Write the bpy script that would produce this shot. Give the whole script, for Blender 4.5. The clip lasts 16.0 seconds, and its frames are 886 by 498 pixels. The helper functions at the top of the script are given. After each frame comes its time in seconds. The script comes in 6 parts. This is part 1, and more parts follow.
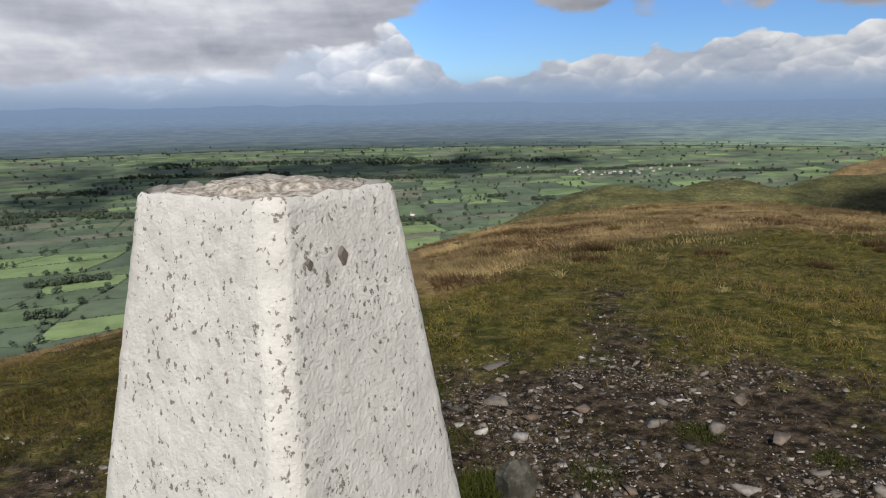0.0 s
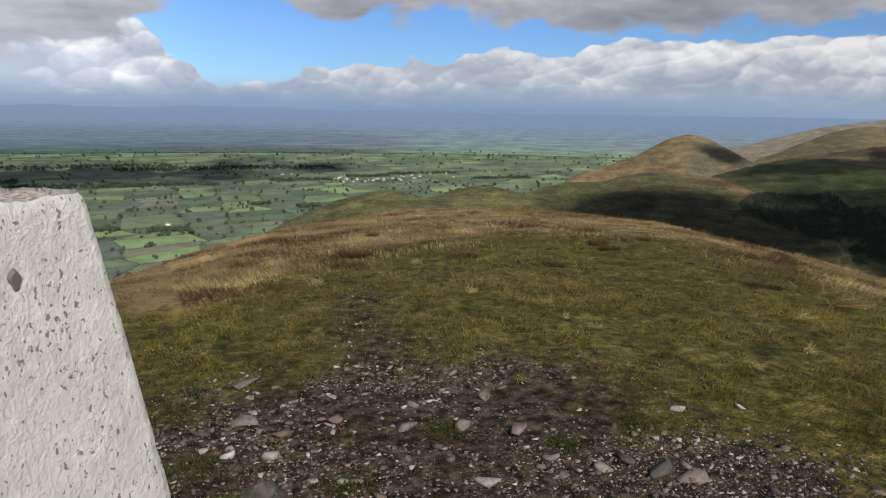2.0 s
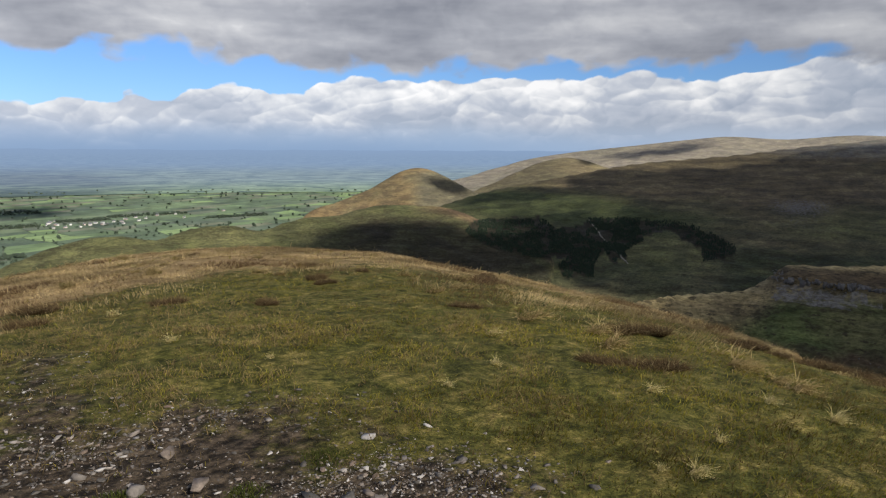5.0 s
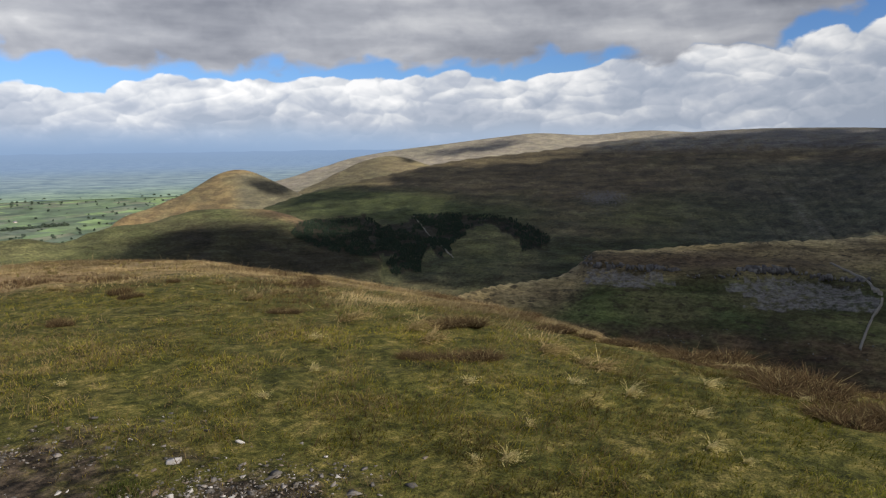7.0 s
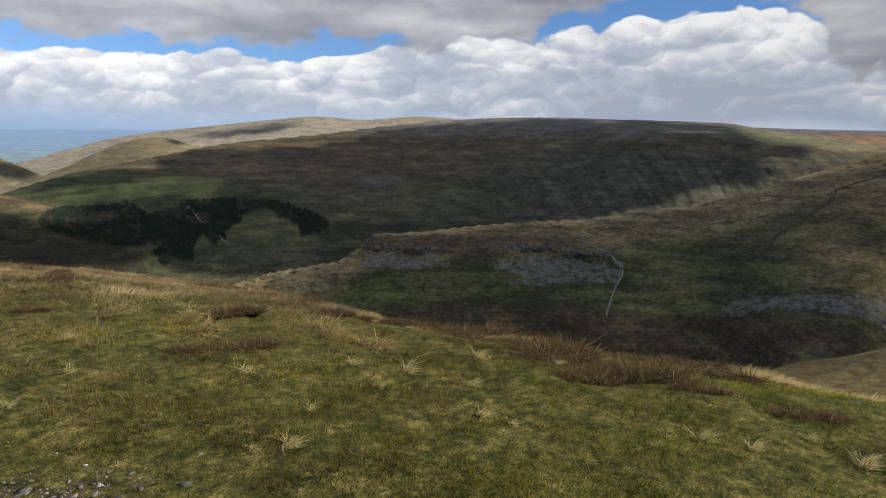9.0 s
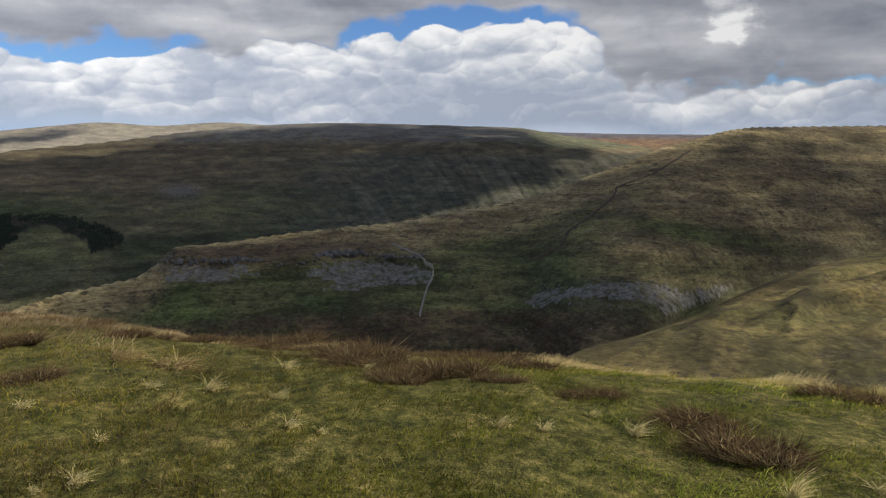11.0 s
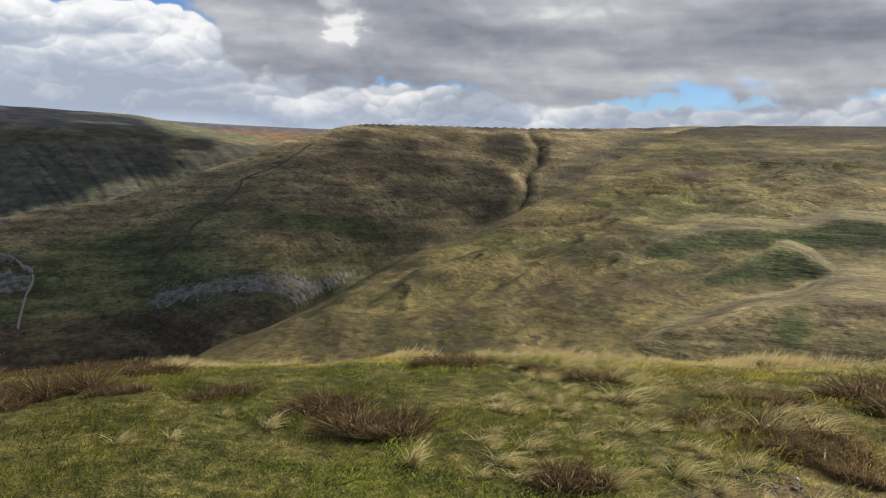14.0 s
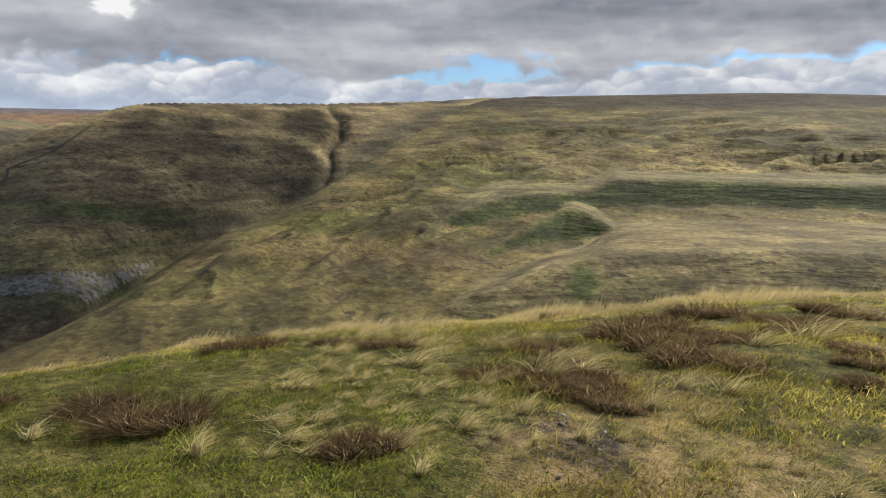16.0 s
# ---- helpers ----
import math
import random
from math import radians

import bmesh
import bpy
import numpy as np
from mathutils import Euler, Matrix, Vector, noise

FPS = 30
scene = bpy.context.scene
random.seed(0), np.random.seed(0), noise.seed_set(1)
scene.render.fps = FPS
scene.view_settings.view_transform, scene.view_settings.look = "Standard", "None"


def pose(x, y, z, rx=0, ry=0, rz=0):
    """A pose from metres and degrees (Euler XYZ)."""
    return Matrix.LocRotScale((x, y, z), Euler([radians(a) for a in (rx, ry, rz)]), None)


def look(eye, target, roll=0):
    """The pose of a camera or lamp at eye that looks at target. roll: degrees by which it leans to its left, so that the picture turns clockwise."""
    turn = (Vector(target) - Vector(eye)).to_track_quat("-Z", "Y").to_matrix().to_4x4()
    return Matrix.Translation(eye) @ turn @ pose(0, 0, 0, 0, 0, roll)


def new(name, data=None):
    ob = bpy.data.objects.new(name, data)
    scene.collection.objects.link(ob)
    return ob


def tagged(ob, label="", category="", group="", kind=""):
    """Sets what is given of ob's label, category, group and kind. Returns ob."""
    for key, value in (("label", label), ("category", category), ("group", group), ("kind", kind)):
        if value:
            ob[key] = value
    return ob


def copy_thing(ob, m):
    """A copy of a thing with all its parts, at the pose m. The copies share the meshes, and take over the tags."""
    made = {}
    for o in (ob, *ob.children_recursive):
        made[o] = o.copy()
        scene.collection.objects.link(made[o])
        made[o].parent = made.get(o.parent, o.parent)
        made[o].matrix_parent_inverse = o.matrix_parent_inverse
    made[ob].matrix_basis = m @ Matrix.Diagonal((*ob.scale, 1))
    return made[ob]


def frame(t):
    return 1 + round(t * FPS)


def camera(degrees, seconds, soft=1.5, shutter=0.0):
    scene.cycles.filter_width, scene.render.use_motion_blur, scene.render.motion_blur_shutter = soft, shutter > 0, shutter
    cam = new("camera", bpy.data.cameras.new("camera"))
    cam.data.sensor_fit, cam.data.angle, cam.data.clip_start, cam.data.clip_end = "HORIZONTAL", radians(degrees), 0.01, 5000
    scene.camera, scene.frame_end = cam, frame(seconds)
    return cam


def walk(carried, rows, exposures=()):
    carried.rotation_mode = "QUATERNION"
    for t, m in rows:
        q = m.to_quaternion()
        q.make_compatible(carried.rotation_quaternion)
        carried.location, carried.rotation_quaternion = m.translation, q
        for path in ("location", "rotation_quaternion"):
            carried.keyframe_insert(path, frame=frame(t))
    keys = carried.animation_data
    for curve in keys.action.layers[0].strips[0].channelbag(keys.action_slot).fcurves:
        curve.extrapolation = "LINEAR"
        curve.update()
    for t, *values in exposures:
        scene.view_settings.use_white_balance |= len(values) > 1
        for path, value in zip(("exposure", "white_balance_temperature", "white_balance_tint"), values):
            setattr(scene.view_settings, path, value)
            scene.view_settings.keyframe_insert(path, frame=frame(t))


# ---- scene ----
# ---------------------------------------------------------------- camera
cam = camera(63.3, 16.0, soft=1.2)

# seconds, eye x, y, z, bearing, pitch, lean to the right
STEPS = [
    (0.0, 0.000, -0.000, 1.360, 0.00, -11.22, 0.83),
    (0.5, 0.010, 0.010, 1.357, 7.29, -10.34, 0.60),
    (1.0, 0.006, 0.035, 1.351, 11.60, -10.61, -0.27),
    (1.5, 0.041, 0.044, 1.354, 16.03, -10.87, -0.72),
    (2.0, 0.094, 0.043, 1.359, 18.78, -10.65, -0.92),
    (2.5, 0.145, 0.016, 1.366, 21.34, -10.05, -0.80),
    (3.0, 0.187, -0.004, 1.360, 23.68, -9.69, -0.86),
    (3.5, 0.260, -0.013, 1.362, 26.65, -8.90, -0.45),
    (4.0, 0.311, -0.033, 1.357, 29.81, -8.61, -0.20),
    (4.5, 0.338, -0.062, 1.365, 34.54, -8.27, -0.10),
    (5.0, 0.367, -0.057, 1.361, 39.39, -7.67, -0.19),
    (7.5, 0.472, -0.104, 1.370, 57.27, -8.28, 0.66),
    (8.0, 0.465, -0.109, 1.369, 62.20, -8.67, 0.06),
    (8.5, 0.468, -0.108, 1.366, 66.91, -8.99, -0.26),
    (11.0, 0.434, -0.186, 1.381, 85.88, -8.76, 0.20),
    (11.5, 0.452, -0.185, 1.375, 91.12, -8.36, -0.31),
    (12.0, 0.453, -0.184, 1.377, 95.10, -8.37, -0.76),
    (12.5, 0.453, -0.189, 1.378, 100.05, -8.80, -0.74),
    (13.0, 0.468, -0.200, 1.376, 104.01, -9.14, -0.99),
    (13.5, 0.479, -0.203, 1.381, 109.70, -8.44, -1.35),
    (14.0, 0.482, -0.206, 1.374, 115.23, -8.97, -1.82),
    (14.5, 0.452, -0.237, 1.379, 119.51, -9.36, -1.29),
    (15.0, 0.428, -0.286, 1.368, 122.99, -9.36, -1.30),
    (15.5, 0.406, -0.329, 1.359, 126.89, -10.16, -0.16),
    (16.0, 0.399, -0.336, 1.357, 130.59, -10.61, -0.30),
]


def step(t, x, y, z, bearing, pitch, lean):
    b, p = radians(bearing), radians(pitch)
    way = Vector((math.sin(b) * math.cos(p), math.cos(b) * math.cos(p), math.sin(p)))
    return t, look((x, y, z), Vector((x, y, z)) + way, -lean)


walk(cam, [step(*s) for s in STEPS], exposures=[(0.0, -0.05), (2.5, 0.03), (3.5, 0.1), (5.0, 0.26), (7.5, 0.32), (8.5, 0.4), (11.0, 0.42), (13.5, 0.55), (16.0, 0.65)])

# ---------------------------------------------------------------- light
SUN_BEARING, SUN_HEIGHT = 175.0, 36.0
sun = new("sun", bpy.data.lights.new("sun", "SUN"))
sun.data.energy, sun.data.angle, sun.data.color = 5.0, radians(0.8), (1.0, 0.93, 0.82)
_b, _h = radians(SUN_BEARING), radians(SUN_HEIGHT)
SUN_WAY = Vector((math.sin(_b) * math.cos(_h), math.cos(_b) * math.cos(_h), math.sin(_h)))
sun.matrix_world = look(SUN_WAY * 50, (0, 0, 0))


class Nodes:
    """Short notation for a node tree."""

    def __init__(self, tree):
        self.tree = tree
        tree.nodes.clear()

    def add(self, kind, **settings):
        n = self.tree.nodes.new(kind)
        for key, value in settings.items():
            if key in n.inputs:
                self.set(n.inputs[key], value)
        return n

    def set(self, socket, value):
        if isinstance(value, bpy.types.NodeSocket):
            self.tree.links.new(value, socket)
        elif isinstance(value, tuple) and len(value) == 3 and socket.type == "RGBA":
            socket.default_value = (*value, 1)
        else:
            socket.default_value = value

    def math(self, op, a, b=0.0, c=0.0, clamp=False):
        n = self.tree.nodes.new("ShaderNodeMath")
        n.operation, n.use_clamp = op, clamp
        for s, v in zip(n.inputs, (a, b, c)):
            self.set(s, v)
        return n.outputs[0]

    def mix(self, fac, a, b, blend="MIX"):
        n = self.tree.nodes.new("ShaderNodeMix")
        n.data_type, n.blend_type = "RGBA", blend
        self.set(n.inputs[0], fac)
        self.set(n.inputs[6], a)
        self.set(n.inputs[7], b)
        return n.outputs[2]

    def smooth(self, x, lo, hi, to0=0.0, to1=1.0):
        n = self.tree.nodes.new("ShaderNodeMapRange")
        n.interpolation_type = "SMOOTHSTEP"
        for s, v in zip(n.inputs, (x, lo, hi, to0, to1)):
            self.set(s, v)
        return n.outputs[0]

    def ramp(self, x, stops):
        n = self.tree.nodes.new("ShaderNodeValToRGB")
        e = n.color_ramp.elements
        while len(e) < len(stops):
            e.new(0.5)
        for i, (p, c) in enumerate(stops):
            e[i].position = p
            e[i].color = (*c, 1) if isinstance(c, tuple) else (c, c, c, 1)
        self.set(n.inputs[0], x)
        return n.outputs[0]

    def noise(self, vector, scale, detail=4.0, rough=0.55, distort=0.0, out=0):
        n = self.add("ShaderNodeTexNoise", Vector=vector, Scale=scale, Detail=detail, Roughness=rough, Distortion=distort)
        return n.outputs[out]

    def vec(self, x=0.0, y=0.0, z=0.0):
        return self.add("ShaderNodeCombineXYZ", X=x, Y=y, Z=z).outputs[0]

    def vmath(self, op, a, b):
        n = self.tree.nodes.new("ShaderNodeVectorMath")
        n.operation = op
        self.set(n.inputs[0], a)
        self.set(n.inputs[1], b)
        return n.outputs[0]


def curve_by_bearing(n, u, stops, lo, hi, span):
    """A height that changes with the bearing: stops (bearing, degrees), u the bearing as 0..1 from lo to hi."""
    g = n.ramp(u, [((b - lo) / (hi - lo), h / span) for b, h in stops])
    return n.math("MULTIPLY", g, span)


def make_sky():
    world = bpy.data.worlds.new("sky")
    scene.world = world
    world.use_nodes = True
    n = Nodes(world.node_tree)
    sky = n.tree.nodes.new("ShaderNodeTexSky")
    sky.sky_type, sky.sun_disc = "NISHITA", False
    sky.sun_elevation, sky.sun_rotation = radians(SUN_HEIGHT), radians(SUN_BEARING)
    sky.altitude, sky.air_density, sky.dust_density, sky.ozone_density = 600, 1.0, 0.6, 1.6
    way = n.tree.nodes.new("ShaderNodeTexCoord").outputs["Generated"]
    sep = n.add("ShaderNodeSeparateXYZ", Vector=way)
    x, y, z = sep.outputs
    el = n.math("MULTIPLY", n.math("ARCSINE", z), 57.29578)
    az = n.math("MULTIPLY", n.math("ARCTAN2", x, y), 57.29578)
    az = n.math("WRAP", az, 300.0, -60.0)
    lo, hi = -60.0, 300.0
    u = n.math("DIVIDE", n.math("SUBTRACT", az, lo), hi - lo)
    # puffs are seen from the side near the horizon, so they keep their shape in bearing and height
    flat = n.vec(n.math("MULTIPLY", az, 0.1), n.math("MULTIPLY", el, 0.15), 0.0)
    warp = n.noise(flat, 2.0, 3.0, 0.5, out=1)
    bent = n.vmath("ADD", flat, n.vmath("MULTIPLY", n.vmath("SUBTRACT", warp, (0.5, 0.5, 0.5)), (0.35, 0.22, 0.0)))

    def heaps(vector, scale):
        """Rounded heads of cumulus: how high a spot lies in its head, and how near to the middle of it."""
        v = n.tree.nodes.new("ShaderNodeTexVoronoi")
        v.feature, v.voronoi_dimensions = "SMOOTH_F1", "2D"
        n.set(v.inputs["Vector"], vector)
        v.inputs["Scale"].default_value, v.inputs["Smoothness"].default_value = scale, 0.25
        rel = n.add("ShaderNodeSeparateXYZ", Vector=n.vmath("SUBTRACT", vector, v.outputs["Position"])).outputs
        up = n.math("MULTIPLY", n.math("SUBTRACT", rel[1], n.math("MULTIPLY", rel[0], 0.35)), scale)
        return up, n.math("SUBTRACT", 0.45, v.outputs["Distance"])

    big = n.noise(flat, 1.1, 4.0, 0.5)
    lump = n.noise(bent, 2.6, 4.0, 0.5)
    fine = n.noise(bent, 9.0, 4.0, 0.55)
    lit = n.vmath("ADD", bent, (0.012, 0.045, 0.0))
    relief = n.math("MULTIPLY", n.math("SUBTRACT", n.noise(bent, 5.0, 3.0, 0.5), n.noise(lit, 5.0, 3.0, 0.5)), 0.9)
    soft = n.math("MULTIPLY", n.math("SUBTRACT", lump, n.noise(n.vmath("ADD", bent, (0.03, 0.10, 0.0)), 2.6, 4.0, 0.5)), 1.45)
    up1, near1 = heaps(bent, 2.2)
    up2, near2 = heaps(bent, 5.2)
    relief = n.math("ADD", n.math("MULTIPLY", relief, 0.6), n.math("ADD", n.math("MULTIPLY", up1, 0.26), n.math("MULTIPLY", up2, 0.17)))
    wob = n.math("ADD", n.math("MULTIPLY", n.math("SUBTRACT", big, 0.5), 5.0), n.math("MULTIPLY", n.math("SUBTRACT", lump, 0.5), 3.6))
    wob = n.math("ADD", wob, n.math("MULTIPLY", n.math("SUBTRACT", fine, 0.5), 0.8))
    wob = n.math("ADD", wob, n.math("ADD", n.math("MULTIPLY", near1, 2.2), n.math("MULTIPLY", near2, 1.3)))
    # the cumulus bank above the horizon: its tops by bearing
    top = curve_by_bearing(n, u, [(-60, 12), (-12, 12), (-6, 7.2), (-1.7, 4.6), (0.5, 2.4), (2.5, 1.8), (6.5, 2.6), (15.8, 3.9), (23.3, 5.0), (28.6, 4.4), (31, 5.3), (38, 5.7), (44, 5.8), (50, 5.2), (54, 5.8), (60.7, 5.1), (65, 6.3), (70, 7.3), (78, 7.1), (84, 7.9), (89, 8.3), (96, 8.2), (99.5, 6.0), (105, 3.6), (125, 3.2), (130, 2.6), (145, 3.4), (165, 3.9), (300, 9)], lo, hi, 14.0)
    bank = n.smooth(n.math("SUBTRACT", n.math("ADD", top, n.math("MULTIPLY", wob, 0.42)), el), -0.06, 0.18)
    # the grey sheet higher up: its lower rim by bearing
    rim = curve_by_bearing(n, u, [(-60, 1), (-14, 2.2), (-8, 3.6), (-4.5, 5.2), (-1.5, 7.4), (1, 9.4), (4, 9.8), (7, 7.5), (18.5, 7.2), (23.7, 6.7), (30.7, 5.9), (34, 6.1), (40, 7.0), (46, 6.9), (50, 6.2), (57.6, 6.1), (62, 7.6), (65, 6.9), (76, 6.8), (80, 8.2), (86, 9.5), (93, 9.0), (97, 7.8), (99.7, 3.8), (105, 3.5), (123.5, 2.9), (131, 3.9), (140, 3.2), (161, 3.9), (300, 3)], lo, hi, 14.0)
    sheet = n.smooth(n.math("SUBTRACT", el, n.math("ADD", rim, n.math("MULTIPLY", wob, 0.75))), -0.5, 0.6)
    # broken cloud overhead
    over = n.vec(n.math("DIVIDE", x, n.math("ADD", n.math("ABSOLUTE", z), 0.12)), n.math("DIVIDE", y, n.math("ADD", n.math("ABSOLUTE", z), 0.12)), 0.0)
    broken = n.smooth(n.noise(over, 0.9, 6.0, 0.55), 0.42, 0.6)
    sheet = n.math("MULTIPLY", sheet, n.math("MAXIMUM", n.smooth(el, 22.0, 14.0), broken))
    blue = n.mix(1.0, sky.outputs[0], (0.049, 0.071, 0.109), "MULTIPLY")
    bank_light = n.math("ADD", n.math("ADD", n.math("ADD", 0.44, n.math("MULTIPLY", n.math("SUBTRACT", big, 0.5), 1.5)), n.math("ADD", relief, n.math("MULTIPLY", soft, 0.6))), n.math("MULTIPLY", n.math("SUBTRACT", el, n.math("MULTIPLY", top, 0.62)), 0.085))
    bank_col = n.ramp(bank_light, [(0.12, (0.35, 0.40, 0.49)), (0.42, (0.46, 0.50, 0.58)), (0.62, (0.62, 0.645, 0.69)), (0.9, (0.86, 0.86, 0.87))])
    sheet_light = n.math("ADD", 0.45, n.math("ADD", n.math("MULTIPLY", soft, 0.4), n.math("MULTIPLY", n.math("SUBTRACT", n.noise(n.vmath("MULTIPLY", flat, (0.45, 1.5, 1.0)), 1.5, 4.0, 0.48), 0.5), 1.5)))
    gap = n.math("ADD", n.math("POWER", n.math("DIVIDE", n.math("SUBTRACT", az, 107.0), 1.9), 2.0), n.math("POWER", n.math("DIVIDE", n.math("SUBTRACT", el, 8.6), 1.9), 2.0))
    sheet_light = n.math("ADD", sheet_light, n.math("MULTIPLY", n.smooth(n.math("SUBTRACT", gap, n.math("MULTIPLY", n.math("SUBTRACT", n.noise(bent, 5.0, 4.0, 0.55), 0.5), 7.0)), 1.9, -0.6), 0.42))
    sheet_col = n.ramp(sheet_light, [(0.1, (0.22, 0.235, 0.28)), (0.45, (0.36, 0.375, 0.42)), (0.72, (0.52, 0.53, 0.56)), (0.95, (0.84, 0.84, 0.84))])
    col = n.mix(bank, blue, bank_col)
    col = n.mix(sheet, col, sheet_col)
    # cloud brightness by bearing: dimmed eastward to offset the rising exposure
    dim = n.ramp(u, [(0.0, 1.5), (0.13, 1.5), (0.17, 1.1), (0.2, 1.0), (0.24, 1.0), (0.33, 0.88), (0.42, 0.74), (0.48, 0.68), (0.64, 0.64), (0.8, 0.9), (1.0, 1.0)])
    col = n.mix(1.0, col, dim, "MULTIPLY")
    # far haze on the horizon, bluer over the wide valley
    haze_top = curve_by_bearing(n, u, [(-60, 2.2), (0, 2.6), (40, 2.7), (66, 2.2), (85, 1.2), (100, 0.9), (165, 0.8), (300, 1.5)], lo, hi, 14.0)
    haze_col = n.ramp(u, [(0.0, (0.36, 0.42, 0.53)), (0.19, (0.31, 0.42, 0.60)), (0.28, (0.35, 0.46, 0.62)), (0.40, (0.40, 0.44, 0.51)), (0.6, (0.38, 0.41, 0.46)), (1.0, (0.4, 0.45, 0.55))])
    hz = n.smooth(n.math("DIVIDE", n.math("ADD", el, n.math("MULTIPLY", n.math("SUBTRACT", big, 0.5), 2.5)), haze_top), 1.1, -0.1)
    col = n.mix(n.math("MULTIPLY", hz, 0.92), col, haze_col)
    low = n.smooth(el, 2.3, -0.1, 0.0, 0.9)
    low = n.math("MULTIPLY", low, n.ramp(u, [(0.0, 0.75), (0.15, 0.8), (0.2, 1.0), (0.26, 1.0), (0.33, 0.4), (0.4, 0.25), (0.9, 0.25), (1.0, 0.75)]))
    col = n.mix(low, col, (0.215, 0.315, 0.48))
    # thin bright cloud round the sun, behind the walker: unseen, added as soft light
    toward = n.tree.nodes.new("ShaderNodeVectorMath")
    toward.operation = "DOT_PRODUCT"
    n.set(toward.inputs[0], way)
    toward.inputs[1].default_value = SUN_WAY[:]
    glare = n.math("POWER", n.math("MAXIMUM", toward.outputs["Value"], 0.0), 5.0)
    glare = n.math("MULTIPLY", n.math("MULTIPLY", glare, 0.8), n.smooth(el, 12.0, 22.0))
    col = n.mix(1.0, col, n.vec(glare, n.math("MULTIPLY", glare, 0.95), n.math("MULTIPLY", glare, 0.86)), "ADD")
    bg = n.add("ShaderNodeBackground", Color=col, Strength=1.0)
    out = n.tree.nodes.new("ShaderNodeOutputWorld")
    n.tree.links.new(bg.outputs[0], out.inputs[0])


make_sky()

# ---------------------------------------------------------------- the lie of the land
HUB = (0.35, -0.12)      # the summit spot from which bearings and distances are counted
EYE = 1.365


def lattice(ix, iy, seed):
    h = (ix * 374761393 + iy * 668265263 + seed * 974634541) & 0xFFFFFFFF
    h = ((h ^ (h >> 13)) * 1274126177) & 0xFFFFFFFF
    return ((h ^ (h >> 16)) & 0xFFFF) / 65535.0


def vnoise(x, y, seed=0):
    """Value noise, 0..1, on arrays."""
    x, y = np.asarray(x, float), np.asarray(y, float)
    ix, iy = np.floor(x).astype(np.int64), np.floor(y).astype(np.int64)
    fx, fy = x - ix, y - iy
    fx, fy = fx * fx * (3 - 2 * fx), fy * fy * (3 - 2 * fy)
    a, b = lattice(ix, iy, seed), lattice(ix + 1, iy, seed)
    c, d = lattice(ix, iy + 1, seed), lattice(ix + 1, iy + 1, seed)
    return (a * (1 - fx) + b * fx) * (1 - fy) + (c * (1 - fx) + d * fx) * fy


def fbm(x, y, octaves=4, seed=0):
    s, amp, tot = 0.0, 1.0, 0.0
    for k in range(octaves):
        s = s + amp * vnoise(np.asarray(x) * 2 ** k + 17.3 * k, np.asarray(y) * 2 ** k - 9.1 * k, seed + k)
        tot += amp
        amp *= 0.5
    return s / tot - 0.5


def step01(x, lo, hi):
    t = np.clip((x - lo) / (hi - lo), 0, 1)
    return t * t * (3 - 2 * t)


def along(a, knots, col):
    """A value that goes smoothly from knot to knot of the bearing."""
    b = np.array([k[0] for k in knots], float)
    v = np.array([k[col] for k in knots], float)
    s = np.gradient(v, b) if len(b) > 2 else np.zeros_like(v)
    i = np.clip(np.searchsorted(b, a) - 1, 0, len(b) - 2)
    h = b[i + 1] - b[i]
    t = np.clip((a - b[i]) / h, 0, 1)
    sec = (v[i + 1] - v[i]) / h
    lim = 2.5 * np.abs(sec)
    s0, s1 = np.clip(s[i], -lim, lim), np.clip(s[i + 1], -lim, lim)
    return (2 * t**3 - 3 * t**2 + 1) * v[i] + (t**3 - 2 * t**2 + t) * h * s0 + (-2 * t**3 + 3 * t**2) * v[i + 1] + (t**3 - t**2) * h * s1


# brow of the summit: bearing, degrees below the level at which it cuts the view
BROW = [(-60, 14.5), (-33, 15.9), (-25, 15.0), (-3, 11.0), (3, 9.5), (11, 8.2), (18, 7.5), (24, 7.4), (29, 7.7), (35, 8.2), (40, 9.2), (48, 10.6), (57, 12.4), (67, 14.9),
        (74, 15.9), (84, 16.9), (91, 17.1), (97, 17.5), (105, 17.7), (112, 17.3), (119, 16.9), (132, 16.3), (141, 15.4), (149, 14.0), (157, 12.7), (163, 11.8), (200, 9.5), (250, 11), (300, 14.5)]

# hills: bearing, height of the crest in degrees from the summit eye, distance of the crest
FELL_EAST = [(93, -19, 280), (96.5, -16.75, 330), (101.5, -15.1, 420), (105.4, -13.4, 510), (108.9, -11.4, 600), (112.5, -9.5, 680), (117.3, -7.7, 790), (121.6, -5.45, 900),
             (124.7, -3.63, 1020), (128, -1.74, 1180), (130.1, -0.5, 1290), (133, 0.9, 1420), (137, 1.4, 1500), (144, 1.5, 1520), (156, 1.6, 1520), (162, 1.4, 1520), (190, 0.9, 1520), (215, -3, 1500)]
BANK = [(122, -15, 540), (127, -11, 550), (132, -7.6, 600), (135.8, -6.4, 640), (142.4, -5.6, 700), (144, -4.9, 720), (151, -4.8, 740), (162, -4.6, 760), (185, -4.7, 780), (195, -8, 780)]
LOBE = [(120, -14.5, 420), (124, -12.9, 430), (132.2, -11.9, 450), (135.9, -9.6, 500), (138.5, -8.0, 540), (140.3, -7.2, 570), (141.6, -7.35, 570), (143.5, -8.3, 555), (145.5, -9.5, 540), (148, -11.3, 520), (151, -14, 500)]
